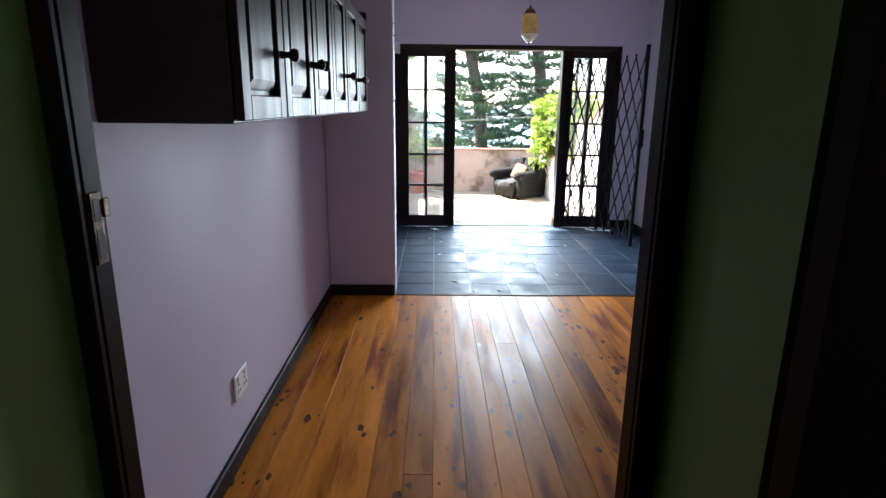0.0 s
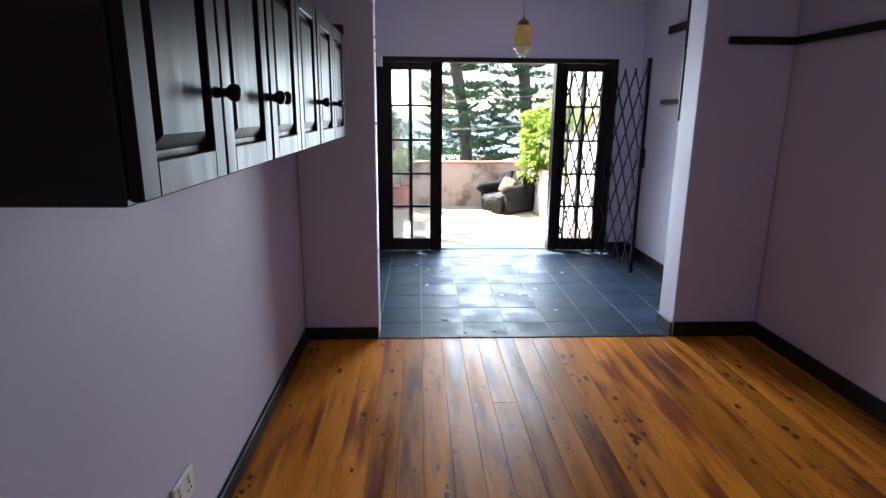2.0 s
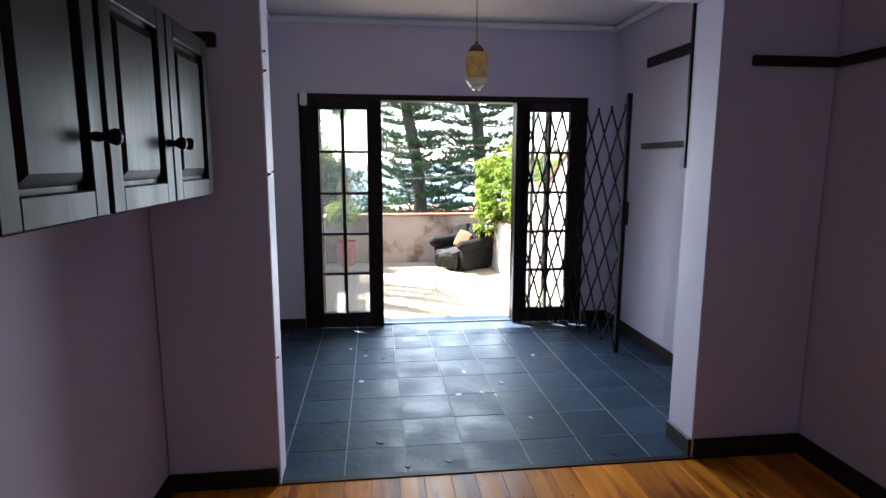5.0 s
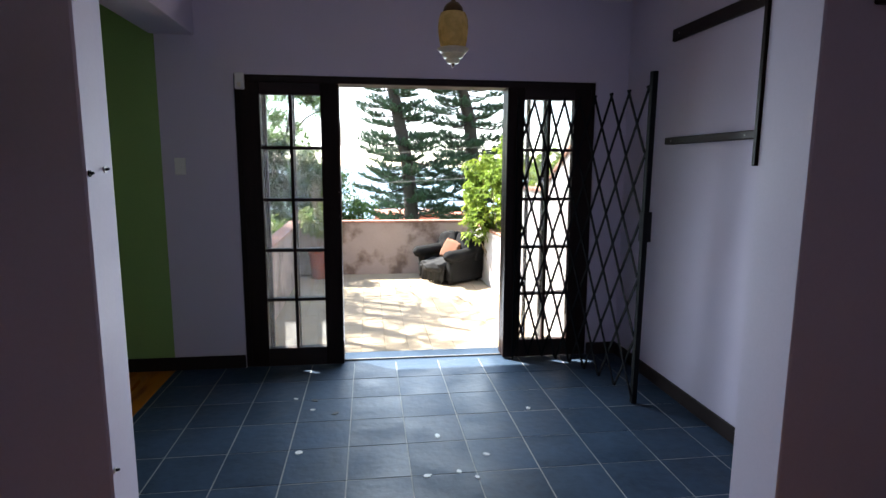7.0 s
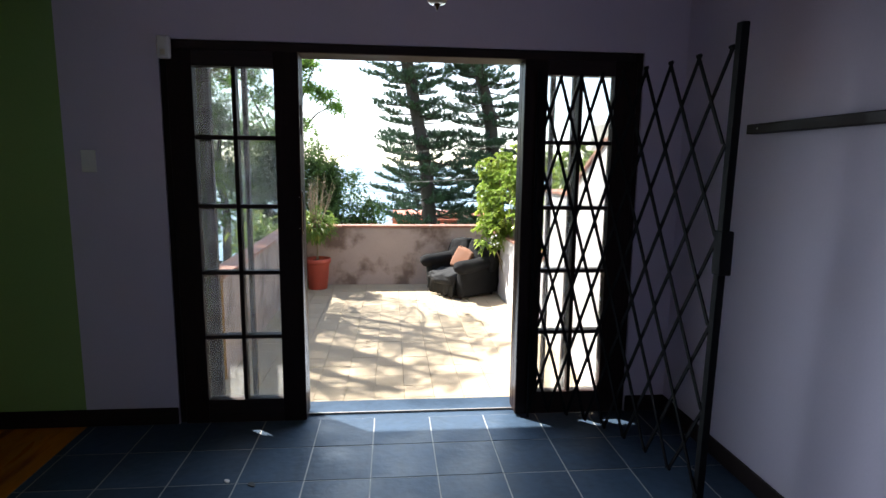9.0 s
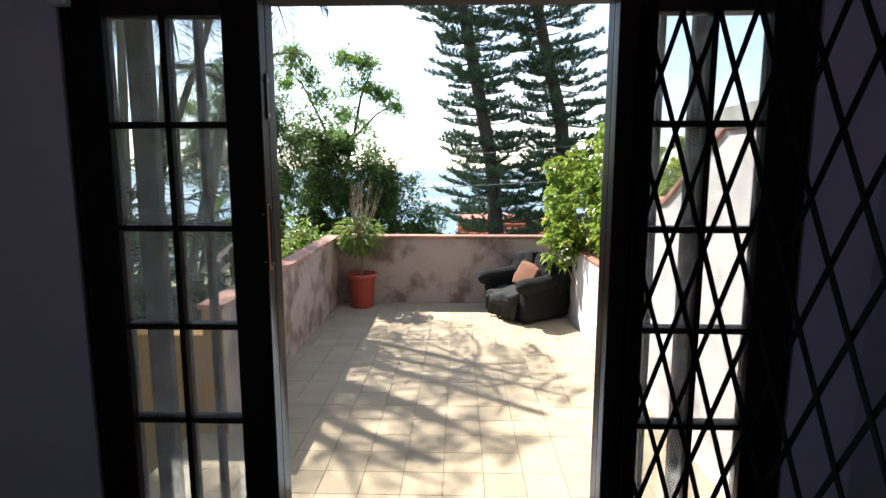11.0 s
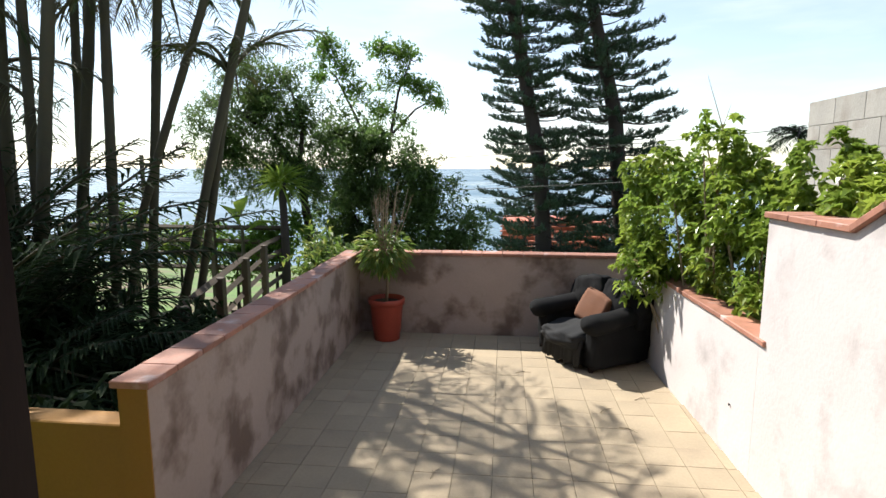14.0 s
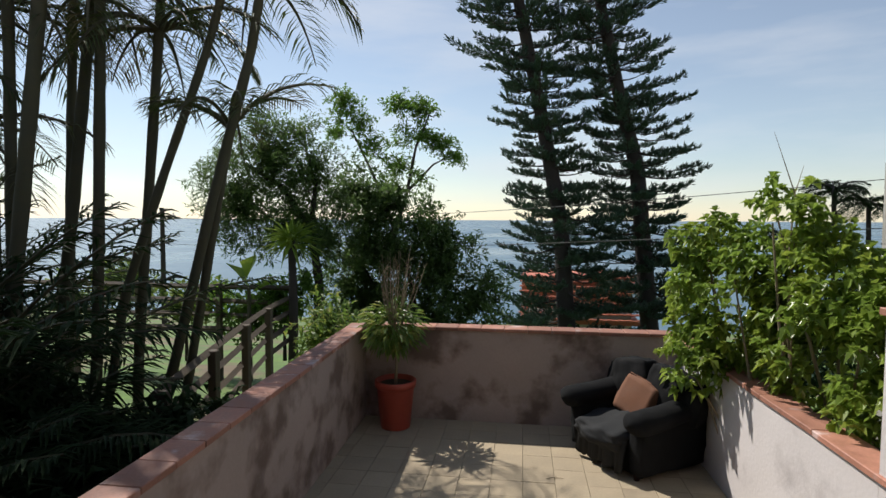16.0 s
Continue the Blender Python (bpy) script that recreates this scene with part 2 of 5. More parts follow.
def tube(bm, pts, radii, seg=8, cap=True):
    """A tapered tube along points."""
    rings = []
    n = len(pts)
    for i, p in enumerate(pts):
        p = Vector(p)
        d = (Vector(pts[min(i + 1, n - 1)]) - Vector(pts[max(i - 1, 0)])).normalized()
        a = d.cross(Vector((0, 0, 1)) if abs(d.z) < 0.9 else Vector((1, 0, 0))).normalized()
        b = d.cross(a)
        r = radii[i] if isinstance(radii, (list, tuple)) else radii
        rings.append([bm.verts.new(p + (a * math.cos(2 * math.pi * k / seg) + b * math.sin(2 * math.pi * k / seg)) * r) for k in range(seg)])
    for i in range(n - 1):
        for k in range(seg):
            bm.faces.new((rings[i][k], rings[i][(k + 1) % seg], rings[i + 1][(k + 1) % seg], rings[i + 1][k]))
    if cap:
        bm.faces.new(rings[0])
        bm.faces.new(rings[-1][::-1])
    return bm


def lathe(bm, profile, seg=32, at=(0, 0, 0)):
    rings = [[bm.verts.new((at[0] + r * math.cos(2 * math.pi * k / seg), at[1] + r * math.sin(2 * math.pi * k / seg), at[2] + z)) for k in range(seg)]
             for r, z in profile]
    for i in range(len(rings) - 1):
        for k in range(seg):
            bm.faces.new((rings[i][k], rings[i][(k + 1) % seg], rings[i + 1][(k + 1) % seg], rings[i + 1][k]))
    bm.faces.new(rings[0][::-1])
    bm.faces.new(rings[-1])
    return bm


def link(name, me, parent=None, label="", loc=None):
    ob = new(name, me)
    if parent is not None:
        ob.parent = parent
    if label:
        ob["label"] = label
    if loc is not None:
        ob.matrix_basis = loc
    return ob


def part(name, bm, material, parent=None, label="", smooth=False, loc=None):
    me = bpy.data.meshes.new(name)
    bmesh.ops.recalc_face_normals(bm, faces=bm.faces[:])
    bm.to_mesh(me)
    bm.free()
    me.materials.append(material)
    if smooth:
        me.polygons.foreach_set("use_smooth", [True] * len(me.polygons))
    return link(name, me, parent, label, loc)


def raw(name, verts, faces, material, parent=None, label="", smooth=False):
    me = bpy.data.meshes.new(name)
    me.from_pydata(verts, [], faces)
    me.materials.append(material)
    if smooth:
        me.polygons.foreach_set("use_smooth", [True] * len(me.polygons))
    return link(name, me, parent, label)


PLACE = Matrix.Identity(4)     # set to GARDEN before the planting


def thing(name, label, category, loc=(0, 0, 0), rz=0, group="", kind=""):
    e = new(name)
    e.empty_display_size = 0.1
    e.matrix_world = PLACE @ pose(*loc, 0, 0, rz)
    return tagged(e, label, category, group, kind)


def structure(name, bm, material, label, category):
    return tagged(part(name, bm, material), label, category, "", "structure")


def B(*a, **k):
    return box(bmesh.new(), *a, **k)


# ---- plan ----
XL, XR = -1.575, 1.60          # long walls of the rooms
YD, YB = -5.92, -2.55         # doorway wall, threshold to the slate room
YP = -2.31                    # far face of the piers
CEIL = 2.73
TF = -0.41                    # terrace floor
# the garden's plan, turned and unevenly stretched to fit the camera's view
GARDEN = pose(0.079, -0.324, 1.507, 0, 0, -0.9) @ Matrix.Diagonal((1.13, 1.09, 1.13, 1)) @ Matrix.Translation((-0.053, 0.427, -1.513))

# ---- rooms: walls, ceilings, floors ----
# wood room
bm = B(XL - 0.2, XL, YD + 0.002, YP, 0, CEIL)
wall_left = structure("wall_west", bm, M_LILAC, "lilac painted plaster wall of the wood-floored room", "wall")
bm = B(XR, XR + 0.2, YD + 0.002, 0.0, 0, CEIL)
structure("wall_east", bm, M_LILAC, "lilac painted plaster wall along both rooms", "wall")
# piers and beam between wood room and slate room
bm = B(XL + 0.002, -1.07, YB, YP - 0.075, 0, 2.30, bevel=0.006)
structure("wall_pier_west", bm, M_LILAC, "lilac plaster pier beside the wide opening", "wall")
bm = B(1.003, XR - 0.002, YB, YP, 0, 2.30, bevel=0.006)
structure("wall_pier_east", bm, M_LILAC, "lilac plaster pier beside the wide opening", "wall")
bm = B(XL + 0.002, XR - 0.002, YB - 0.002, YP + 0.002, 2.302, CEIL, bevel=0.004)
structure("beam_cross", bm, M_LILAC, "lilac plastered beam over the wide opening", "beam")
# beam along the open side of the slate room
bm = B(-1.78, -1.49, YP + 0.004, -0.002, 2.345, CEIL, bevel=0.004)
structure("beam_side", bm, M_LILAC, "lilac plastered beam over the opening to the green room", "beam")

# wall with the terrace doors: left piece, right piece, lintel; outer face at 0.24
WO = 0.24
FX0, FX1, FZ = -1.252, 1.352, 2.10
bm = B(-1.75, FX0, 0.0, WO, -0.9, CEIL + 0.3)
structure("wall_north_1", bm, M_LILAC, "lilac plaster wall beside the terrace doors", "wall")
bm = B(-6.2, -1.752, 0.003, WO, -0.9, CEIL + 0.3)
structure("wall_north_2", bm, M_GREEN, "leaf-green painted plaster wall of the next room", "wall")
bm = B(FX1, 4.2, 0.0, WO, -0.9, CEIL + 0.3)
structure("wall_north_3", bm, M_LILAC, "lilac plaster wall beside the folding gate", "wall")
bm = B(FX0, FX1, 0.0, WO, FZ, CEIL + 0.3)
structure("lintel", bm, M_LILAC, "lilac plaster wall above the terrace doors", "wall")

# roof eave over the doors
structure("roof_eave", B(-6.4, 4.4, 0.0 + WO + 0.001, 1.15, 2.42, 2.52, bevel=0.01), M_WHITE, "white boarded eave above the terrace doors", "eave")
structure("roof", B(-6.4, 4.4, -9.8, WO + 0.3, CEIL + 0.301, CEIL + 0.4), M_ROOF, "roof over the rooms", "roof")
# green room beyond the open side, closed around
structure("wall_green_west", B(-5.2, -5.0, YP, 0.0, 0, CEIL), M_GREEN, "green painted plaster wall", "wall")
structure("wall_green_south", B(-5.0, XL - 0.202, YP - 0.2, YP - 0.002, 0, CEIL), M_GREEN, "green painted plaster wall", "wall")

# doorway wall between first room and wood room, opening -1.25 .. -0.34
GY = -6.20
structure("wall_south_1", B(-3.2, -1.275, GY, YD, 0, CEIL), M_GREEN, "dark green painted wall beside the doorway", "wall")
structure("wall_south_2", B(-0.43, 3.0, GY, YD, 0, CEIL), M_GREEN, "dark green painted wall beside the doorway", "wall")
structure("wall_south_3", B(-1.275, -0.43, GY, YD, 2.10, CEIL), M_GREEN, "dark green painted wall over the doorway", "wall")
structure("wall_south_face_1", B(XL, -1.276, YD + 0.001, YD + 0.008, 0, CEIL), M_LILAC, "lilac painted plaster wall beside the doorway", "wall")
structure("wall_south_face_2", B(-0.429, XR, YD + 0.001, YD + 0.008, 0, CEIL), M_LILAC, "lilac painted plaster wall beside the doorway", "wall")
# first room
structure("wall_first_west", B(-3.4, -3.2, -9.4, GY, 0, CEIL), M_GREEN, "green painted plaster wall", "wall")
structure("wall_first_east", B(3.0, 3.2, -9.4, GY, 0, CEIL), M_GREEN, "green painted plaster wall", "wall")
# opening and window are added out of view to brighten the first room
bm = B(-3.4, -0.45, -9.6, -9.4, 0, CEIL)
box(bm, 0.25, 3.2, -9.6, -9.4, 0, CEIL)
box(bm, -0.45, 0.25, -9.6, -9.4, 0, 1.55)
box(bm, -0.45, 0.25, -9.6, -9.4, 2.1, CEIL)
structure("wall_first_south", bm, M_GREEN, "green painted plaster wall", "wall")
wf = thing("unseen_window_1", "plain dark wooden window, unseen, added to light the first room", "window", (-0.1, -9.5, 1.55), kind="structure")
for x in (-0.325, 0.325):
    part("window_frame", B(x - 0.025, x + 0.025, -0.03, 0.03, 0.05, 0.50, bevel=0.004), M_DARK, wf)
for z in (0.0, 0.50):
    part("window_frame", B(-0.35, 0.35, -0.03, 0.03, z, z + 0.05, bevel=0.004), M_DARK, wf)

# ceilings
bm = B(-5.2, 3.2, -9.6, -0.001, CEIL, CEIL + 0.12)
structure("ceiling", bm, M_WHITE, "off-white plaster ceiling with plain cornice", "ceiling")


def cornice(name, x0, x1, y0, y1):
    structure(name, B(x0, x1, y0, y1, CEIL - 0.055, CEIL - 0.001, bevel=0.018), M_WHITE, "white plaster cornice under the ceiling", "cornice")


cornice("cornice_1", -1.488, XR - 0.001, -0.055, -0.002)
cornice("cornice_2", XR - 0.056, XR - 0.001, YP + 0.06, -0.057)
cornice("cornice_3", -1.488, -1.435, YP + 0.06, -0.057)

# ---- floors ----
structure("floor_base", B(-5.2, 3.2, -9.6, 0.0, -0.25, -0.02), M_SOIL, "concrete sub-floor under boards and slate", "floor")
structure("floor_first", B(-3.2, 3.0, -9.4, YD - 0.17, -0.019, 0.0), M_PINE, "varnished pine floor of the first room", "floor")
structure("floor_green", B(-5.0, -1.752, YP, 0.0, -0.019, 0.0), M_PINE, "varnished pine floor of the green room", "floor")


# ---- skirtings ----
def skirting(name, x0, x1, y0, y1, z=0.085, material=None, label="dark stained wooden skirting board"):
    ob = B(x0, x1, y0, y1, 0.001, z, bevel=0.005)
    structure(name, ob, material or M_SKIRT, label, "skirting")


skirting("baseboard_1", XL + 0.001, XL + 0.022, YD + 0.01, YB - 0.024)
skirting("baseboard_2", XR - 0.022, XR - 0.001, YD + 0.01, YB - 0.024, 0.108)
skirting("baseboard_3", XL + 0.001, -1.075, YB - 0.022, YB - 0.001)
skirting("baseboard_4", 1.008, XR - 0.001, YB - 0.022, YB - 0.001, 0.108)
SL = "dark slate tile skirting"
skirting("baseboard_5", XR - 0.014, XR - 0.001, YP + 0.002, -0.016, 0.10, M_SKIRT, SL)
skirting("baseboard_6", FX1 + 0.002, XR - 0.001, -0.014, -0.001, 0.10, M_SKIRT, SL)
skirting("baseboard_7", -5.0, FX0 - 0.002, -0.014, -0.001, 0.10, M_SKIRT, SL)
skirting("baseboard_8", 0.988, 1.002, YB + 0.002, YP - 0.002, 0.10, M_SKIRT, SL)

# ---- outdoors: ground, sea ----
def ground_z(x, y):
    d = max(0.0, y - 5.0)
    z = -0.62 - 0.16 * d if d < 60 else -10.2 - 0.25 * (d - 60)
    if x > 1.2:
        z -= 0.25 * min(1.0, (x - 1.2))
    return max(z, -22.0)


xs = [-4000, -800, -200, -80, -40, -25, -16, -11, -8, -6, -5, -4, -3, -2, -1.4, 1.3, 2, 3, 4, 6, 9, 13, 18, 25, 40, 80, 200, 800, 4000]
ys = [0.25, 1, 2, 3, 4, 5, 6, 7, 8, 9, 10, 12, 14, 17, 20, 25, 30, 40, 50, 65, 80, 110, 160, 400, 1500, 4950]
gv = [(x, y, ground_z(x, y) + 0.06 * noise.noise((x * 0.7, y * 0.7, 0)) * (1 if y < 30 else 0)) for y in [-60] + ys for x in xs]
gv = [(x, y, z if y > 0 else -0.62) for x, y, z in gv]
nx = len(xs)
gf = [(j * nx + i, j * nx + i + 1, (j + 1) * nx + i + 1, (j + 1) * nx + i) for j in range(len(ys)) for i in range(nx - 1)]
ground = tagged(raw("ground", gv, gf, M_GRASS, smooth=True), "garden ground of grass and bare earth falling to the sea", "ground", kind="structure")
sea = tagged(raw("water", [(-4900, 62, -14), (4900, 62, -14), (4900, 4950, -14), (-4900, 4950, -14)], [(0, 1, 2, 3)], M_SEA),
             "calm blue sea reaching the horizon", "sea", kind="structure")

ground.matrix_world = GARDEN
sea.matrix_world = GARDEN

# ---- terrace: walls and slab ----
YW, YN = 1.72, 5.66           # near end of the left wall, far wall


def slab(pts, z0, z1):
    b = bmesh.new()
    lo = [b.verts.new((x, y, z0)) for x, y in pts]
    hi = [b.verts.new((x, y, z1)) for x, y in pts]
    b.faces.new(lo)
    b.faces.new(hi)
    for i in range(len(pts)):
        j = (i + 1) % len(pts)
        b.faces.new((lo[i], lo[j], hi[j], hi[i]))
    return b


def lx(y):
    return -1.487 - (y - 1.72) * 0.0125


def rx(y):
    return 1.600 - (y - 2.80) * 0.040


WT = 0.489
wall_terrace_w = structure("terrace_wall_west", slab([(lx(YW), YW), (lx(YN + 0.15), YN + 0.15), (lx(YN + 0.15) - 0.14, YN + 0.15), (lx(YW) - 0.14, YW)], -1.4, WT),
                           M_RENDER, "low terrace wall in stained pinkish render darkened for shade, with tile coping", "wall")
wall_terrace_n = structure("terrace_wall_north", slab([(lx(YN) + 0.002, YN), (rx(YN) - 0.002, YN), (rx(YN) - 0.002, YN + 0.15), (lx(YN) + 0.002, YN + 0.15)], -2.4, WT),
                           M_RENDER, "low terrace wall with damp-stained render darkened for shade, and tile coping", "wall")
ET = 0.450
RH = 2.84    # where the right wall steps up
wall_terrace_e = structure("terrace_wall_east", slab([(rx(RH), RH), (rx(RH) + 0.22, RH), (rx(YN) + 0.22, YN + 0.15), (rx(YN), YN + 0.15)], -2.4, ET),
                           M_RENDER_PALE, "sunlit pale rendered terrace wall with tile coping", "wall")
# high part with a rising top towards the house
bm = bmesh.new()
prof = [(RH - 0.002, -0.7), (RH - 0.002, 1.19), (2.10, 1.19), (1.30, 1.66), (WO + 0.002, 1.66), (WO + 0.002, -0.7)]
f0 = [bm.verts.new((rx(y), y, z)) for y, z in prof]
f1 = [bm.verts.new((rx(y) + 0.22, y, z)) for y, z in prof]
bm.faces.new(f0)
bm.faces.new(f1)
for i in range(len(prof)):
    j = (i + 1) % len(prof)
    bm.faces.new((f0[i], f0[j], f1[j], f1[i]))
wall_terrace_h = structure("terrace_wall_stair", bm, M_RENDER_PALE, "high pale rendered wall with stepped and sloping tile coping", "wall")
# low ochre wall that leaves the left wall
structure("ochre_wall", B(-4.2, lx(YW) - 0.142, YW + 0.002, YW + 0.14, -1.2, 0.305, bevel=0.006), M_OCHRE, "low ochre-yellow painted wall beside the steps", "wall")
structure("ochre_end", B(lx(YW) - 0.14, lx(YW), YW - 0.010, YW - 0.002, TF, WT), M_OCHRE, "ochre-yellow painted end of the terrace wall", "wall")
terrace = structure("terrace_slab", slab([(-1.75, WO - 0.1), (rx(0.3), WO - 0.1), (rx(YN), YN), (lx(YN), YN), (lx(YW), YW), (-1.75, YW)], -1.2, TF - 0.012),
                    M_PJOINT, "terrace paved with sandy square pavers", "terrace")
structure("door_sill", B(FX0, FX1, 0.0, WO + 0.02, -0.9, -0.002), M_SLATE, "dark slate threshold of the terrace doors", "threshold")

# ---- things of the first room and doorway ----
def jamb_frame():
    t = thing("door_frame", "dark stained wooden door frame with steel strike plate", "door frame", (0, 0, 0), kind="structure")
    t.name = "door_1"
    for x0, x1 in ((-1.274, -1.235), (-0.475, -0.431)):
        part("jamb", B(x0, x1, -5.962, YD + 0.004, 0, 2.10, bevel=0.004), M_DARK, t)
    part("head", B(-1.235, -0.475, -5.962, YD + 0.004, 2.062, 2.10, bevel=0.004), M_DARKX, t)
    for x0, x1 in ((-1.239, -1.2355), (-0.4745, -0.471)):
        part("stop", B(x0, x1, -5.975, -5.963, 0, 2.06, bevel=0.002), M_DARK, t)
    plate = part("strike_plate", B(-1.2348, -1.2320, -5.955, -5.929, 1.215, 1.315, bevel=0.001), M_BRASS, t, "worn steel strike plate")
    for z0, z1 in ((1.275, 1.307), (1.222, 1.264)):
        part("latch_hole", B(-1.2322, -1.2315, -5.950, -5.936, z0, z1), M_HOLE, plate)
    part("latch_lip", B(-1.2345, -1.2300, -5.929, -5.914, 1.278, 1.304, bevel=0.001), M_BRASS, plate)
    h = B(-0.479, -0.473, -5.965, -5.94, 1.60, 1.68, bevel=0.002)
    tube(h, [(-0.481, -5.932, 1.60), (-0.481, -5.932, 1.68)], 0.006, 8)
    part("hinge", h, M_IRON, t, "painted steel butt hinge")


jamb_frame()


def open_door():
    t = thing("wooden_door", "dark stained wooden door leaf standing open against the green wall", "door", (0.03, -6.245, 0.0))
    part("door_panel", B(-0.47, 0.47, -0.02, 0.02, 0.008, 2.03, bevel=0.004), M_DARK, t)
    for z0, z1 in ((0.20, 0.90), (1.05, 1.85)):
        for x0, x1 in ((-0.36, -0.05), (0.05, 0.36)):
            part("raised_panel", B(x0, x1, -0.030, -0.0205, z0, z1, bevel=0.008), M_DARK, t)


open_door()


# ---- wall cabinets ----
def cabinet_unit(y0, y1, doors):
    t = thing("wall_cabinet", "dark stained wooden wall cabinet with raised-panel doors and round knobs", "cabinet", (XL, 0, 0), group="row of wall cabinets")
    b = B(0.002, 0.325, y0, y1, 1.385, 1.968, bevel=0.003)
    part("body", b, M_DARKX, t)
    w = (y1 - y0) / len(doors)
    for i, side in enumerate(doors):
        a, c = y0 + i * w + 0.006, y0 + (i + 1) * w - 0.006
        z0, z1 = 1.392, 1.960
        bmd = bmesh.new()
        fr = 0.062
        box(bmd, 0.327, 0.350, a, a + fr, z0, z1, bevel=0.003)
        box(bmd, 0.327, 0.350, c - fr, c, z0, z1, bevel=0.003)
        box(bmd, 0.327, 0.350, a + fr, c - fr, z0, z0 + fr, bevel=0.003)
        box(bmd, 0.327, 0.350, a + fr, c - fr, z1 - fr, z1, bevel=0.003)
        d = part("cabinet_door", bmd, M_DARK, t)
        # raised centre panel with sloping edges
        pb = bmesh.new()
        ya, yc, za, zc = a + fr, c - fr, z0 + fr, z1 - fr
        loop = []
        for ins, x in ((0.0, 0.331), (0.012, 0.331), (0.040, 0.346), (0.044, 0.346)):
            loop.append([pb.verts.new((x, yy, zz)) for yy, zz in ((ya + ins, za + ins), (yc - ins, za + ins), (yc - ins, zc - ins), (ya + ins, zc - ins))])
        for j in range(3):
            for k in range(4):
                pb.faces.new((loop[j][k], loop[j][(k + 1) % 4], loop[j + 1][(k + 1) % 4], loop[j + 1][k]))
        pb.faces.new(loop[3])
        part("raised_panel", pb, M_DARK, d)
        ky = c - 0.030 if side > 0 else a + 0.030
        kb = lathe(bmesh.new(), [(0.012, 0), (0.010, 0.010), (0.009, 0.022), (0.017, 0.030), (0.020, 0.040), (0.016, 0.049), (0.006, 0.053)], 16)
        bmesh.ops.transform(kb, matrix=pose(0.350, ky, 1.572, 0, 90, 0), verts=kb.verts[:])
        part("knob", kb, M_DARK, d, "turned dark wooden knob", smooth=True)


cabinet_unit(-5.33, -4.512, (1, 1))
cabinet_unit(-4.498, -3.682, (-1, 1))
cabinet_unit(-3.668, -2.80, (1, -1))


# ---- socket outlet on the left wall ----
def socket():
    t = thing("socket_outlet", "white plastic double socket outlet on the lilac wall", "socket", (XL, -4.58, 0.318))
    part("plate", B(0.001, 0.012, -0.075, 0.075, -0.055, 0.055, bevel=0.003), M_PLASTIC, t)
    for y in (-0.036, 0.036):
        part("rocker_switch", B(0.012, 0.017, y - 0.010, y + 0.010, 0.020, 0.040, bevel=0.002), M_PLASTIC, t)
        for dy, dz in ((0, 0.006), (-0.012, -0.020), (0.012, -0.020)):
            part("pin_hole", B(0.0118, 0.0126, y + dy - 0.005, y + dy + 0.005, dz - 0.005, dz + 0.005), M_HOLE, t)


socket()


# ---- picture rails ----
def rail(name, x0, x1, y0, y1, z0, z1, label):
    tagged(part(name, B(x0, x1, y0, y1, z0, z1, bevel=0.006), M_DARKX), label, "picture rail", kind="structure")


rail("trim_rail_1", XL + 0.002, -1.25, YB - 0.030, YB - 0.001, 1.985, 2.045, "short dark stained picture rail on the pier")
rail("trim_rail_2", 1.155, XR - 0.032, YB - 0.030, YB - 0.001, 1.965, 2.012, "dark stained picture rail on the pier")
rail("trim_rail_3", XR - 0.031, XR - 0.001, YD + 0.03, YB - 0.002, 1.965, 2.012, "dark stained picture rail along the wall")


# ---- shelf boards on the slate room's right wall ----
def wall_board(name, y0, y1, z0, z1, d, label):
    t = thing(name, label, "shelf rail", (XR, 0, 0))
    part("board", B(-d, -0.001, y0, y1, z0, z1, bevel=0.004), M_DARKX, t)
    for y in (y0 + 0.08, (y0 + y1) / 2, y1 - 0.08):
        kb = lathe(bmesh.new(), [(0.005, 0), (0.005, 0.002)], 8)
        bmesh.ops.transform(kb, matrix=pose(-d, y, (z0 + z1) / 2, 0, -90, 0), verts=kb.verts[:])
        part("screw", kb, M_STEEL, t)


wall_board("shelf_rail", -2.24, -0.64, 2.265, 2.34, 0.024, "dark stained wooden shelf rail on the pale wall")
wall_board("shelf_rail", -2.24, -0.66, 1.625, 1.668, 0.045, "narrow dark wooden shelf rail on the pale wall")
t = thing("wall_batten", "upright dark wooden batten at the pier's back corner", "batten", (1.008, YP, 1.49))
part("board", B(-0.012, 0.020, 0.001, 0.022, 0, 1.18, bevel=0.003), M_DARK, t)
part("screw", B(-0.002, 0.006, 0.022, 0.024, 0.10, 0.108), M_STEEL, t)

# small rusty wall plug and hook on the pier
def wall_plug(y, z, material, label):
    t = thing("wall_plug", label, "screw", (-1.07, y, z), group="plugs in the pier")
    part("screw", tube(bmesh.new(), [(0.0, 0, 0), (0.012, 0, 0.002)], 0.004, 8), M_IRON, t)
    part("washer", tube(bmesh.new(), [(-0.001, 0, 0), (0.003, 0, 0)], 0.009, 10), material, t)


wall_plug(-2.53, 1.46, M_IRON, "small rusty screw and plug stuck in the plaster pier")
for z in (1.98, 1.90, 0.62):
    wall_plug(-2.53, z, M_PLASTIC, "pale plastic plug with a screw in the plaster pier")
wall_plug(-2.44, 1.47, M_PLASTIC, "pale plastic plug with a screw in the plaster pier")


# ---- light switch and alarm contact by the doors ----
def switch(x, z):
    t = thing("light_switch", "white plastic light switch on the lilac wall", "switch", (x, 0, z))
    part("plate", B(-0.037, 0.037, -0.010, -0.001, -0.058, 0.058, bevel=0.003), M_PLASTIC, t)
    part("rocker", B(-0.010, 0.010, -0.015, -0.010, -0.018, 0.018, bevel=0.002), M_PLASTIC, t)


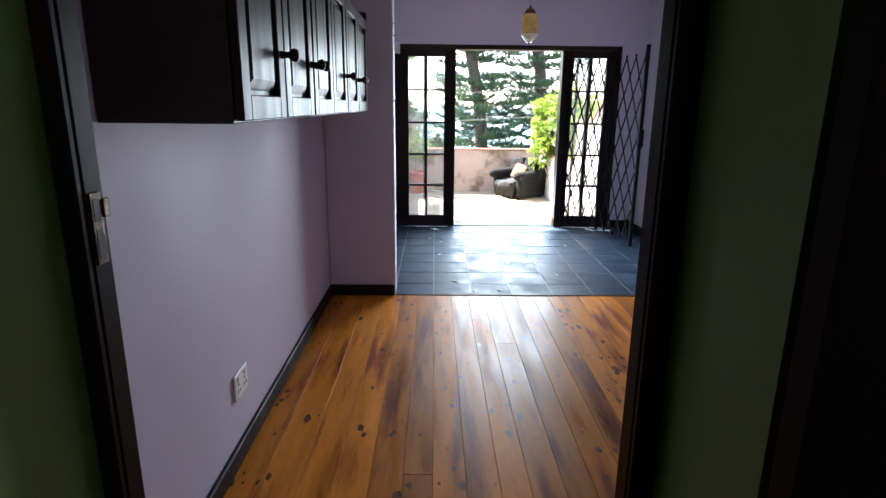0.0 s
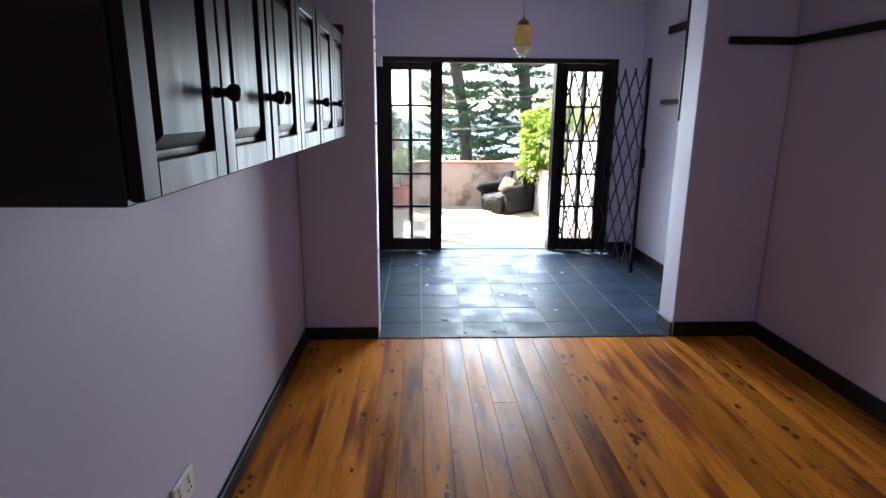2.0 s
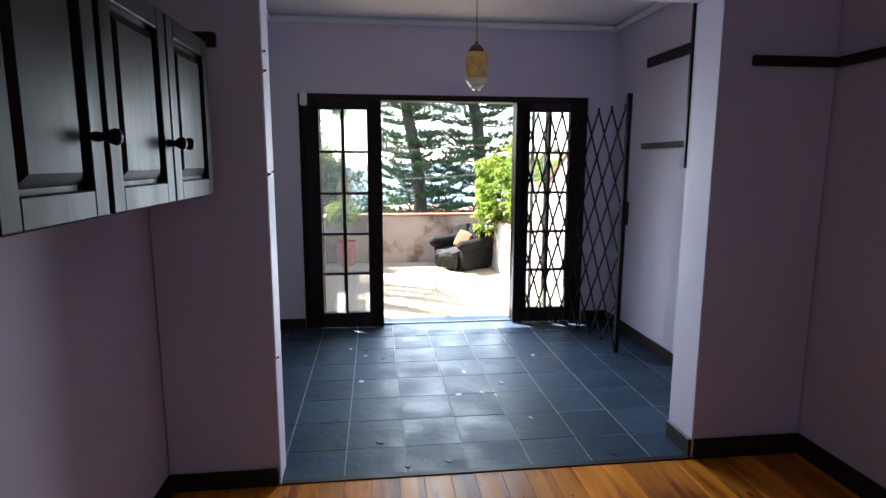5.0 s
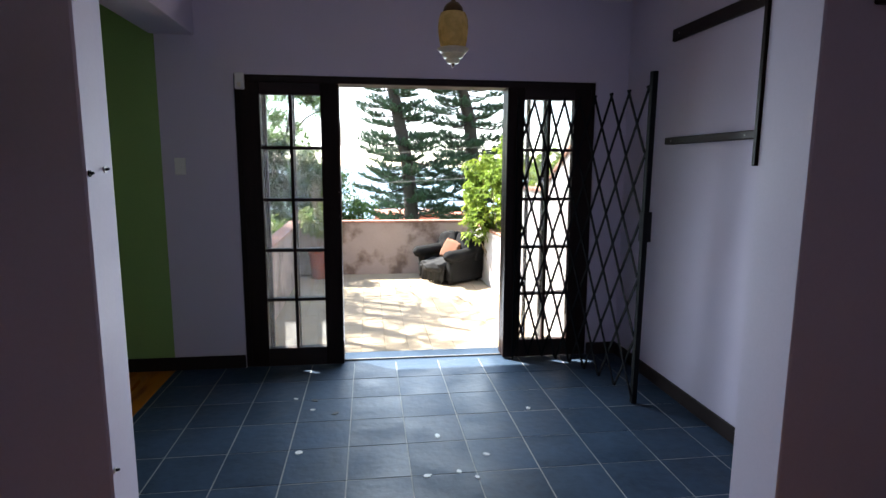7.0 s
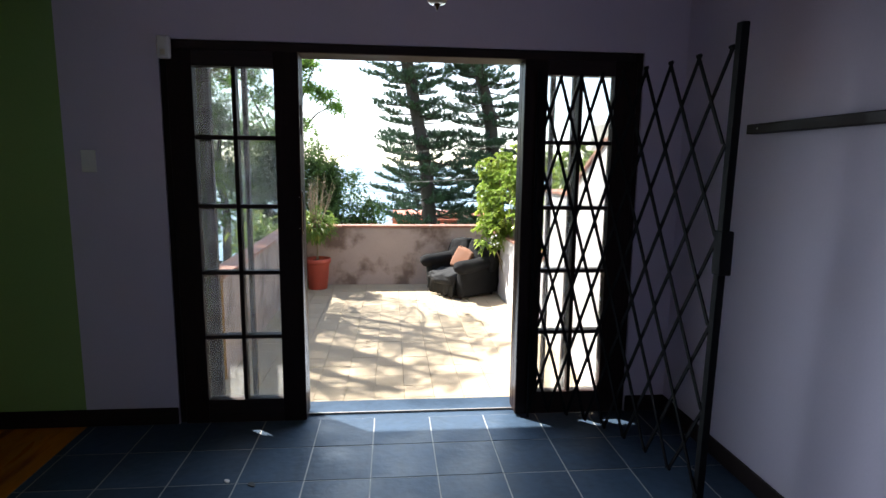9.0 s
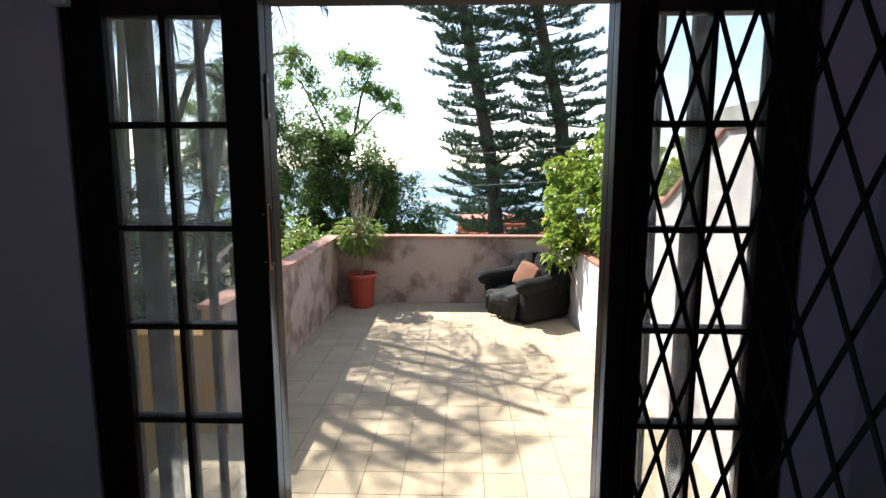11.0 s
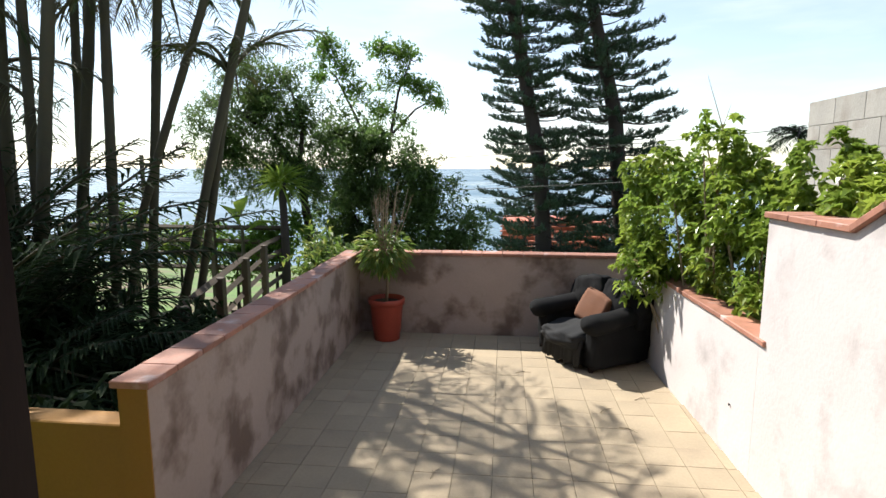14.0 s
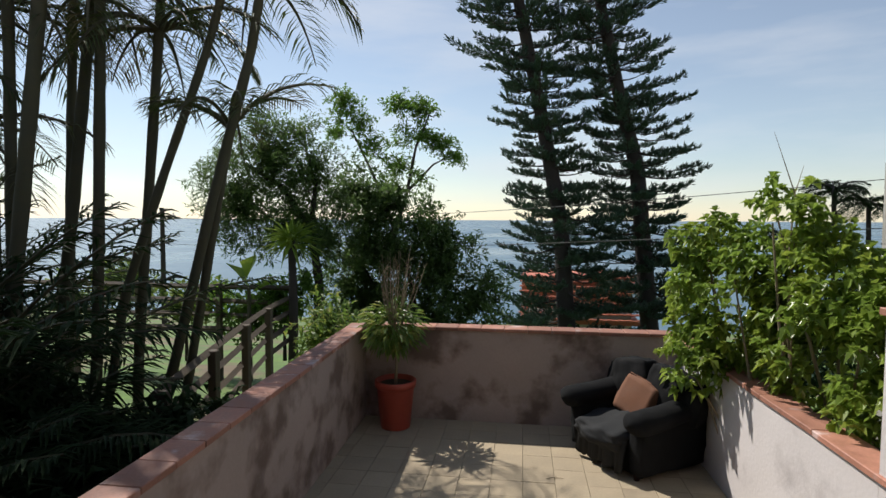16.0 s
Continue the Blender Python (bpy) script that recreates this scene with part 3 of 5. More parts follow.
switch(-1.63, 1.47)
t = thing("alarm_sensor", "cream plastic alarm sensor in the corner of the door frame", "sensor", (-1.20, -0.034, 2.045))
part("cover", B(-0.030, 0.030, -0.040, -0.001, -0.055, 0.055, bevel=0.006), M_PLASTIC, t)
part("lens", B(-0.012, 0.012, -0.043, -0.040, -0.040, -0.012, bevel=0.001), M_FROST, t)


# ---- terrace doors ----
def door_leaf(name, x0, x1, gx0, gx1, mx, y, label, handle=0, z0=0.012, z1=2.045, bar=None):
    """A glazed leaf: stiles, rails, muntins, ten panes."""
    t = thing(name, label, "door", (0, y, 0), kind="structure")
    gz0, gz1 = 0.147, 1.965
    th = 0.070
    part("stile", B(x0, gx0, 0, th, z0, z1, bevel=0.004), M_DARK, t)
    part("stile", B(gx1, x1, 0, th, z0, z1, bevel=0.004), M_DARK, t)
    part("bottom_rail", B(gx0, gx1, 0.001, th - 0.001, z0, gz0, bevel=0.003), M_DARKX, t)
    part("top_rail", B(gx0, gx1, 0.001, th - 0.001, gz1, z1, bevel=0.003), M_DARKX, t)
    rows = 5
    h = (gz1 - gz0) / rows
    m = 0.011
    part("muntin", B(mx - m, mx + m, 0.004, th - 0.004, gz0, gz1, bevel=0.003), M_DARK, t)
    if bar:
        part("mid_stile", B(bar[0], bar[1], 0.002, th - 0.002, gz0, gz1, bevel=0.003), M_DARK, t)
    for i in range(1, rows):
        part("muntin", B(gx0, gx1, 0.005, th - 0.005, gz0 + i * h - m, gz0 + i * h + m, bevel=0.003), M_DARKX, t)
    for i in range(rows):
        for a, c in ((gx0, mx - m), (mx + m, gx1)):
            p = part("pane", B(a, c, th / 2 - 0.002, th / 2 + 0.002, gz0 + i * h + (m if i else 0), gz0 + (i + 1) * h - (m if i < rows - 1 else 0)), M_GLASS, t)
            p.visible_shadow = False
    # outer rebated stile behind the closing edge
    ex0, ex1 = (x1 - 0.075, x1 - 0.001) if handle else (x0 + 0.001, x0 + 0.075)
    part("outer_stile", B(ex0, ex1, th + 0.004, th + 0.088, z0, z1, bevel=0.004), M_DARK, t)
    if handle:
        # lock let into the closing edge
        p = part("lock_plate", B(x1 - 0.001, x1 + 0.003, 0.004, 0.044, 1.085, 1.325, bevel=0.001), M_BRASS, t, "worn steel lock plate on the edge")
        part("lock_slot", B(x1 + 0.003, x1 + 0.0055, 0.022, 0.042, 1.10, 1.32, bevel=0.001), M_IRON, p)
        for zz in (1.108, 1.312):
            part("screw", tube(bmesh.new(), [(x1 + 0.005, 0.032, zz), (x1 + 0.008, 0.032, zz)], 0.004, 8), M_STEEL, p)
        for zz in (1.12, 1.29):
            part("screw", tube(bmesh.new(), [(x1 - 0.010, 0.001, zz), (x1 - 0.010, -0.002, zz)], 0.0035, 8), M_STEEL, p)
        part("meeting_groove", B(x1 - 0.004, x1 + 0.0006, 0.0455, 0.0485, z0, z1), M_HOLE, t)
    return t


# frame set in the wall opening
t = thing("door_2", "dark stained wooden frame of the sliding terrace doors", "door frame", (0, 0, 0), kind="structure")
part("jamb", B(FX0, FX0 + 0.045, 0.012, 0.20, 0, FZ, bevel=0.004), M_DARK, t)
part("jamb", B(FX1 - 0.045, FX1, 0.012, 0.20, 0, FZ, bevel=0.004), M_DARK, t)
part("head", B(FX0 + 0.045, FX1 - 0.045, 0.012, 0.20, 2.05, FZ, bevel=0.004), M_DARKX, t)
part("track", B(FX0 + 0.045, FX1 - 0.045, 0.064, 0.076, -0.002, 0.010, bevel=0.002), M_STEEL, t, "worn metal door track")
L1 = "dark wooden sliding door leaf with ten small panes, slid open"
door_leaf("door_3", -1.205, -0.540, -1.08, -0.668, -0.874, -0.031, L1, handle=1)
door_leaf("door_4", 0.672, 1.305, 0.80, 1.178, 0.99, -0.031, L1)
# bolt on the fixed leaf's edge
t = thing("door_bolt", "long steel bolt on the edge of the door leaf", "bolt", (-0.5395, 0.018, 1.62))
part("rod", tube(bmesh.new(), [(0.004, 0, 0), (0.004, 0, 0.16)], 0.004, 8), M_STEEL, t)
for z in (0.01, 0.13):
    part("bracket", B(0.0, 0.010, -0.010, 0.010, z, z + 0.014, bevel=0.001), M_STEEL, t)


# ---- uprights outside the doors that carry the eave ----
def upright(x, w, y):
    t = thing("eave_post", "dark steel upright outside the terrace doors", "post", (x, y, TF), group="uprights outside the doors")
    part("post", B(-w / 2, w / 2, -0.022, 0.022, 0.006, 2.42 - TF, bevel=0.003), M_DARK, t)
    part("base_plate", B(-w / 2 - 0.015, w / 2 + 0.015, -0.035, 0.035, 0.001, 0.010, bevel=0.001), M_IRON, t)


for x, w in ((-1.14, 0.095), (-0.90, 0.026), (1.075, 0.055), (0.925, 0.024)):
    upright(x, w, 0.31)


# ---- folding trellis gate ----
def trellis_gate():
    t = thing("trellis_gate", "black iron folding trellis security gate, half drawn aside", "security gate", (0, 0, 0))
    A, Bp = Vector((0.750, -0.050, 0)), Vector((1.285, -0.94, 0))
    C = Vector((1.20, -0.12, 0))
    n = 8
    cols = []
    for i in range(n + 1):
        s = i / n
        cols.append(A * (1 - s) ** 2 + C * 2 * s * (1 - s) + Bp * s ** 2)

    def at(u):
        u = max(0.0, min(n, u))
        i = min(int(u), n - 1)
        return cols[i].lerp(cols[i + 1], u - i)

    z0, z1, rows = 0.055, 1.945, 5
    h = (z1 - z0) / rows
    for fam in (1, -1):
        for k in range(-rows, n + rows + 1):
            # slat crosses one column per diamond height
            ua, ub = (k, k + rows) if fam > 0 else (k + rows, k)
            pts = []
            for j in range(2 * rows * 1 + 1):
                f = j / (2 * rows)
                u = ua + (ub - ua) * f
                if -0.001 <= u <= n + 0.001:
                    p = at(u)
                    q = (at(u + 0.05) - at(u - 0.05)).normalized()
                    nrm = Vector((-q.y, q.x, 0)) * (0.005 * fam)
                    pts.append((p + nrm + Vector((0, 0, z0 + (z1 - z0) * f)), q))
            if len(pts) < 2:
                continue
            b = bmesh.new()
            prev = None
            for p, q in pts:
                nr = Vector((-q.y, q.x, 0)) * 0.0035
                w = q * 0.0082
                ring = [b.verts.new(p - w - nr), b.verts.new(p + w - nr), b.verts.new(p + w + nr), b.verts.new(p - w + nr)]
                if prev:
                    for m in range(4):
                        b.faces.new((prev[m], prev[(m + 1) % 4], ring[(m + 1) % 4], ring[m]))
                else:
                    b.faces.new(ring)
                prev = ring
            b.faces.new(prev[::-1])
            part("slat", b, M_IRON, t)
    # rivets at the top points
    for i in range(n + 1):
        p = cols[i]
        part("rivet", tube(bmesh.new(), [(p.x, p.y - 0.012, z1), (p.x, p.y + 0.012, z1)], 0.009, 8), M_IRON, t)
        part("rivet", tube(bmesh.new(), [(p.x, p.y - 0.012, z0), (p.x, p.y + 0.012, z0)], 0.009, 8), M_IRON, t)
    # lock post, leaning a little
    pb = box(bmesh.new(), -0.016, 0.016, -0.02, 0.02, 0.0, 2.02, bevel=0.003)
    bmesh.ops.transform(pb, matrix=Matrix.Translation((1.302, -0.935, 0.002)) @ Euler((radians(2.4), radians(-0.8), 0)).to_matrix().to_4x4(), verts=pb.verts[:])
    part("lock_post", pb, M_IRON, t)
    part("lock_box", B(1.262, 1.314, -1.018, -0.958, 1.04, 1.22, bevel=0.004), M_IRON, t)
    part("end_bar", B(0.738, 0.752, -0.058, -0.042, 0.0, 1.98, bevel=0.002), M_IRON, t)


trellis_gate()


# ---- pendant lamp ----
def pendant():
    t = thing("pendant_lamp", "hanging lamp with stepped amber glass shade and bronze cap", "lamp", (0.10, -1.15, 1.985))
    part("shade", lathe(bmesh.new(), [(0.050, 0.085), (0.062, 0.10), (0.068, 0.12), (0.074, 0.16), (0.077, 0.20), (0.074, 0.24), (0.064, 0.268), (0.046, 0.275)], 40),
         M_AMBER, t, "amber marbled glass shade", smooth=True)
    for z, r in ((0.085, 0.082), (0.060, 0.060), (0.037, 0.038)):
        part("glass_step", lathe(bmesh.new(), [(r * 0.62, -0.016), (r * 0.80, -0.012), (r, 0.008), (r * 0.93, 0.012), (r * 0.72, 0.010)], 40, (0, 0, z)),
             M_FROST, t, "clear stepped glass rim", smooth=True)
    part("finial", lathe(bmesh.new(), [(0.002, 0), (0.006, 0.014), (0.012, 0.022), (0.010, 0.030)], 16), M_BRASS, t, smooth=True)
    part("cap", lathe(bmesh.new(), [(0.052, 0.270), (0.052, 0.282), (0.046, 0.300), (0.030, 0.318), (0.012, 0.326), (0.008, 0.345)], 24), M_BRASS, t, "dark bronze cap", smooth=True)
    z = 0.345
    i = 0
    while z < 0.735:
        pts = [(0.006 * math.cos(a) * (1 if i % 2 else 0), 0.006 * math.cos(a) * (0 if i % 2 else 1), z + 0.011 + 0.011 * math.sin(a)) for a in [k * math.pi / 4 for k in range(9)]]
        part("chain_link", tube(bmesh.new(), pts, 0.0016, 5, cap=False), M_BRASS, t)
        z += 0.018
        i += 1
    part("ceiling_rose", lathe(bmesh.new(), [(0.045, 0.744), (0.042, 0.735), (0.02, 0.728)], 24), M_BRASS, t, smooth=True)


pendant()


# ---- terrace: pot plant ----
def leaf_mesh(name, leaves, material, parent=None, label="", fold=0.25, droop=0.2):
    """leaves: (base, direction, length, width). Each leaf is four faces, folded along the rib and drooping."""
    verts, faces = [], []
    for p, d, ln, w in leaves:
        d = d.normalized()
        s = d.cross(Vector((0, 0, 1)))
        s = s.normalized() if s.length > 0.05 else Vector((1, 0, 0))
        u = s.cross(d)
        i = len(verts)
        mid = p + d * ln * 0.5
        tip = p + d * ln - Vector((0, 0, droop * ln))
        verts += [p[:], (mid + s * w * 0.5 + u * w * fold)[:], (mid - u * w * 0.1)[:], (mid - s * w * 0.5 + u * w * fold)[:], tip[:]]
        faces += [(i, i + 2, i + 1), (i, i + 3, i + 2), (i + 1, i + 2, i + 4), (i + 2, i + 3, i + 4)]
    return tagged(raw(name, verts, faces, material, parent, label), kind="stuff")


def rvec(r):
    while True:
        v = Vector((r.uniform(-1, 1), r.uniform(-1, 1), r.uniform(-1, 1)))
        if 0.05 < v.length < 1:
            return v.normalized()


def pot_plant():
    t = thing("pot_plant", "small bushy tree in a red terracotta pot on the terrace", "pot plant", (-1.17, 5.40, TF))
    t.scale = (1.12, 1.12, 1.14)
    part("pot", lathe(bmesh.new(), [(0.122, 0.0), (0.128, 0.01), (0.160, 0.335), (0.164, 0.345), (0.178, 0.352), (0.180, 0.400), (0.172, 0.408), (0.158, 0.404), (0.152, 0.36)], 40),
         M_TERRA, t, "red terracotta pot with a rolled rim", smooth=True)
    part("soil", lathe(bmesh.new(), [(0.150, 0.352), (0.150, 0.366)], 24), M_SOIL, t)
    r = random.Random(3)
    trunk = tube(bmesh.new(), [(0, 0, 0.36), (0.01, 0.0, 0.55), (-0.01, 0.01, 0.78)], [0.016, 0.013, 0.010], 8)
    part("trunk", trunk, M_TWIG, t, smooth=True)
    tw = bmesh.new()
    for k in range(34):
        a, b = r.uniform(0, 6.28), r.uniform(0.02, 0.27)
        h = r.uniform(1.15, 1.56)
        p0 = Vector((-0.01, 0.01, 0.74))
        p2 = Vector((b * math.cos(a) + 0.06, b * math.sin(a), h))
        p1 = p0.lerp(p2, 0.5) + Vector((0.03 * math.cos(a), 0.03 * math.sin(a), 0.02))
        tube(tw, [p0, p1, p2], [0.005, 0.0034, 0.0012], 4, cap=False)
        for q in range(3):
            s = p1.lerp(p2, r.uniform(0.1, 0.9))
            tube(tw, [s, s + rvec(r) * 0.06 + Vector((0, 0, 0.05))], [0.0022, 0.001], 3, cap=False)
    tagged(part("bare_twig", tw, M_TWIG, t, "thin bare twigs above the leaves"), kind="stuff")
    lv = []
    for k in range(620):
        d = rvec(r)
        p = Vector((-0.02, 0, 0.86)) + Vector((d.x * 0.25, d.y * 0.25, d.z * 0.21)) * r.uniform(0.35, 1.0)
        lv.append((p, Vector((d.x, d.y, d.z * 0.5 - 0.25)), r.uniform(0.07, 0.13), r.uniform(0.022, 0.036)))
    leaf_mesh("crown", lv, M_LEAF_P, t, "green and yellow-edged leaves")


pot_plant()


# ---- armchair ----
def pillow_box(sx, sy, sz, puff=0.35, m=None, seed=0, wrinkle=0.012, cuts=7):
    """A stuffed, rounded block with slight folds."""
    b = bmesh.new()
    bmesh.ops.create_cube(b, size=2.0)
    bmesh.ops.subdivide_edges(b, edges=b.edges[:], cuts=cuts, use_grid_fill=True)
    for v in b.verts:
        c = v.co.copy()
        s = c.normalized() * 1.18
        q = c.lerp(s, puff)
        w = noise.noise(Vector((q.x * 2.3 + seed, q.y * 2.3, q.z * 2.3))) * wrinkle
        v.co = Vector((q.x * sx, q.y * sy, q.z * sz)) + c.normalized() * w
    if m is not None:
        bmesh.ops.transform(b, matrix=m, verts=b.verts[:])
    return b


def arm_roll(p0, p1, r0, r1, squash, seed):
    """A stuffed roll with rounded ends, slightly sagging and creased."""
    n, seg = 18, 20
    A, C = Vector(p0), Vector(p1)
    prof = []
    for i in range(n + 1):
        f = i / n
        e = min(f / 0.16, (1 - f) / 0.14, 1.0)
        prof.append((f, math.sqrt(max(0.0, 1 - (1 - e) ** 2)) * (r0 + (r1 - r0) * f) + 0.002))
    b = bmesh.new()
    rings = []
    ax = (C - A).normalized()
    sd = ax.cross(Vector((0, 0, 1))).normalized()
    up = sd.cross(ax)
    for f, rad in prof:
        c = A.lerp(C, f) - Vector((0, 0, 0.018 * math.sin(math.pi * f)))
        ring = []
        for k in range(seg):
            t = 2 * math.pi * k / seg
            w = 1 + 0.09 * noise.noise(Vector((f * 6 + seed, math.cos(t) * 1.6, math.sin(t) * 1.6)))
            ring.append(b.verts.new(c + (sd * math.cos(t) + up * math.sin(t) * squash) * rad * w))
        rings.append(ring)
    for i in range(n):
        for k in range(seg):
            b.faces.new((rings[i][k], rings[i][(k + 1) % seg], rings[i + 1][(k + 1) % seg], rings[i + 1][k]))
    b.faces.new(rings[0])
    b.faces.new(rings[-1][::-1])
    return b


def armchair():
    # local: faces -y; width along x
    t = thing("armchair", "charcoal fabric-covered armchair with rolled arms on the terrace", "armchair", (0.98, 5.02, TF), rz=-55)
    t.scale = (1.10, 1.12, 1.10)
    part("base", pillow_box(0.35, 0.30, 0.12, 0.10, pose(0, 0.02, 0.145), 1), M_FABRIC, t, smooth=True)
    part("seat", pillow_box(0.225, 0.315, 0.075, 0.38, pose(0, -0.10, 0.262, 4), 2, 0.035, 11), M_SEAT, t, "loose seat cover with folds, sunlight put into its grey", smooth=True)
    for s in (-1, 1):
        side = pillow_box(0.070, 0.315, 0.185, 0.16, pose(s * 0.315, 0.015, 0.225, 0, s * 3, 0), 3 + s, 0.014)
        part("armrest", side, M_FABRIC, t, smooth=True)
        part("arm_roll", arm_roll((s * 0.345, -0.41, 0.425), (s * 0.325, 0.30, 0.475), 0.105, 0.095, 0.82, 5 + s), M_FABRIC, t, "stuffed rolled arm", smooth=True)
        part("back_cushion", pillow_box(0.175, 0.115, 0.19, 0.42, pose(s * 0.165, 0.185, 0.515, -16, s * 9, s * -6), 8 + s, 0.022, 9), M_FABRIC, t, smooth=True)
        part("back_wing", pillow_box(0.085, 0.14, 0.16, 0.55, pose(s * 0.335, 0.245, 0.475, -12, s * 10, s * 18), 14 + s, 0.02), M_FABRIC, t, smooth=True)
    part("backrest", pillow_box(0.35, 0.085, 0.28, 0.28, pose(0, 0.285, 0.375, -7), 11), M_FABRIC, t, smooth=True)
    sk = bmesh.new()
    n = 30
    lo, hi = [], []
    for i in range(n + 1):
        x = -0.245 + 0.49 * i / n
        y = -0.345 + 0.010 * math.sin(i * 1.9) - 0.012 * math.sin(i * 0.7)
        hi.append((x, -0.330, 0.262))
        lo.append((x, y - 0.012, 0.035 + 0.012 * math.sin(i * 0.9)))
    vh = [sk.verts.new(p) for p in hi]
    vl = [sk.verts.new(p) for p in lo]
    vb = [sk.verts.new((p[0], p[1] + 0.012, p[2])) for p in lo]
    vt = [sk.verts.new((p[0], p[1] + 0.012, p[2])) for p in hi]
    for i in range(n):
        sk.faces.new((vh[i], vh[i + 1], vl[i + 1], vl[i]))
        sk.faces.new((vt[i], vb[i], vb[i + 1], vt[i + 1]))
        sk.faces.new((vl[i], vl[i + 1], vb[i + 1], vb[i]))
    part("cover_flap", sk, M_SEAT, t, "hanging front edge of the loose cover", smooth=True)
    for x in (-0.30, 0.30):
        for y in (-0.27, 0.27):
            part("foot", lathe(bmesh.new(), [(0.020, 0.0), (0.026, 0.05)], 10, (x, y, 0)), M_DARK, t)


armchair()
t = thing("scatter_cushion", "rust-brown scatter cushion leaning on the armchair's back", "cushion", (1.01, 5.04, 0.085), rz=-55)
t.scale = (1.12, 1.12, 1.12)
part("cover", pillow_box(0.155, 0.055, 0.145, 0.30, pose(0, 0, 0.0, -24, 12, 0), 21, 0.01), M_CUSHION, t, smooth=True)
part("piping", tube(bmesh.new(), [tuple(pose(0, 0, 0, -24, 12, 0) @ Vector((0.158 * a, 0, 0.148 * b))) for a, b in ((-1, -1), (0, -1.03), (1, -1), (1.03, 0), (1, 1), (0, 1.03), (-1, 1), (-1.03, 0), (-1, -1))], 0.005, 6), M_CUSHION, t, smooth=True)

t = thing("nail", "rusty nail stuck in the pale rendered wall", "nail", (rx(3.14), 3.14, -0.06))
part("shank", tube(bmesh.new(), [(0.01, 0, 0), (-0.006, 0.001, 0.002)], 0.004, 8), M_IRON, t)
part("head", tube(bmesh.new(), [(-0.006, 0.001, 0.002), (-0.009, 0.001, 0.002)], 0.009, 10), M_IRON, t)

# fallen twigs and leaves on the terrace
r = random.Random(5)
for x, y, a in ((0.92, 3.75, 40), (1.02, 3.42, -35), (0.30, 4.5, 10), (-0.3, 2.7, 70), (1.25, 4.0, 20)):
    t = thing("fallen_twig", "dry fallen twig lying on the pavers", "twig", (x, y, TF), rz=a)
    part("stem", tube(bmesh.new(), [(-0.07, 0, 0.004), (-0.01, 0.012, 0.010), (0.07, 0.0, 0.004)], [0.003, 0.003, 0.001], 5), M_TWIG, t)
    part("side_shoot", tube(bmesh.new(), [(-0.01, 0.012, 0.010), (0.02, 0.035, 0.004)], [0.002, 0.001], 4), M_TWIG, t)


PLACE = GARDEN


# ---- planting behind the right wall: leafy shrub ----
def shrub(name, label, base, blobs, n, material, seed, leaf=(0.07, 0.13), width=0.55, stems=9, rosette=True, fold=0.25):
    t = thing(name, label, "shrub", base)
    r = random.Random(seed)
    tr = bmesh.new()
    bs = Vector(base)
    for k in range(stems):
        c, rad = blobs[k % len(blobs)]
        e = Vector(c) - bs + Vector((r.uniform(-0.5, 0.5) * rad[0], r.uniform(-0.5, 0.5) * rad[1], r.uniform(-0.3, 0.6) * rad[2]))
        s = Vector((r.uniform(-0.2, 0.2), r.uniform(-0.2, 0.2), 0))
        m = s.lerp(e, 0.5) + rvec(r) * 0.12
        tube(tr, [s, m, e], [0.018, 0.012, 0.005], 6, cap=False)
    tagged(part("stem", tr, M_TWIG, t), kind="stuff")
    lv = []
    for c, rad in blobs:
        cnt = int(n * rad[0] * rad[1] * rad[2] / sum(b[1][0] * b[1][1] * b[1][2] for b in blobs))
        while cnt > 0:
            d = rvec(r)
            p = Vector(c) - bs + Vector((d.x * rad[0], d.y * rad[1], d.z * rad[2])) * (r.uniform(0.25, 1.0) ** 0.5)
            if noise.noise(p * 3.1 + Vector((seed, 0, 0))) < -0.2:
                continue
            if rosette:
                up = (d + Vector((0, 0, 0.8))).normalized()
                for q in range(7):
                    dd = (rvec(r) * 0.9 + up * 0.55)
                    lv.append((p, dd, r.uniform(*leaf), r.uniform(*leaf) * width))
                cnt -= 7
            else:
                lv.append((p, rvec(r) + d * 0.6, r.uniform(*leaf), r.uniform(*leaf) * width))
                cnt -= 1
    leaf_mesh("crown", lv, material, t, "", fold=fold, droop=0.35)
    return t


shrub("leafy_shrub", "tall shrub with glossy yellow-green leaves behind the wall", (1.75, 3.75, -0.85),
      [((1.35, 4.15, 1.05), (0.42, 0.55, 0.58)), ((1.62, 3.55, 1.08), (0.40, 0.60, 0.52)), ((1.72, 3.0, 0.85), (0.32, 0.50, 0.50)),
       ((1.45, 3.62, 1.62), (0.20, 0.24, 0.26)), ((1.10, 4.30, 0.62), (0.18, 0.28, 0.26)), ((1.2, 4.3, 1.45), (0.26, 0.3, 0.22))],
      12500, M_LEAF, 7, leaf=(0.042, 0.085), width=0.72, stems=16)
shrub("leafy_shrub", "low shrub with broad yellow-green leaves behind the high wall", (1.85, 2.35, -0.85),
      [((1.78, 2.45, 1.28), (0.30, 0.45, 0.26)), ((1.80, 1.95, 1.30), (0.24, 0.35, 0.20)), ((1.75, 2.75, 1.48), (0.2, 0.22, 0.2))],
      4200, M_LEAF, 17, leaf=(0.045, 0.08), width=0.8, stems=8)
# long bare shoot
t = thing("bare_shoot", "thin bare shoot rising from the shrub", "twig", (1.45, 3.62, 1.55))
part("stem", tube(bmesh.new(), [(0, 0, -0.2), (0.02, 0, 0.2), (-0.10, 0, 0.55)], [0.006, 0.004, 0.001], 5), M_TWIG, t)
part("side_shoot", tube(bmesh.new(), [(0.02, 0, 0.2), (0.07, 0.02, 0.36)], [0.003, 0.001], 4), M_TWIG, t)


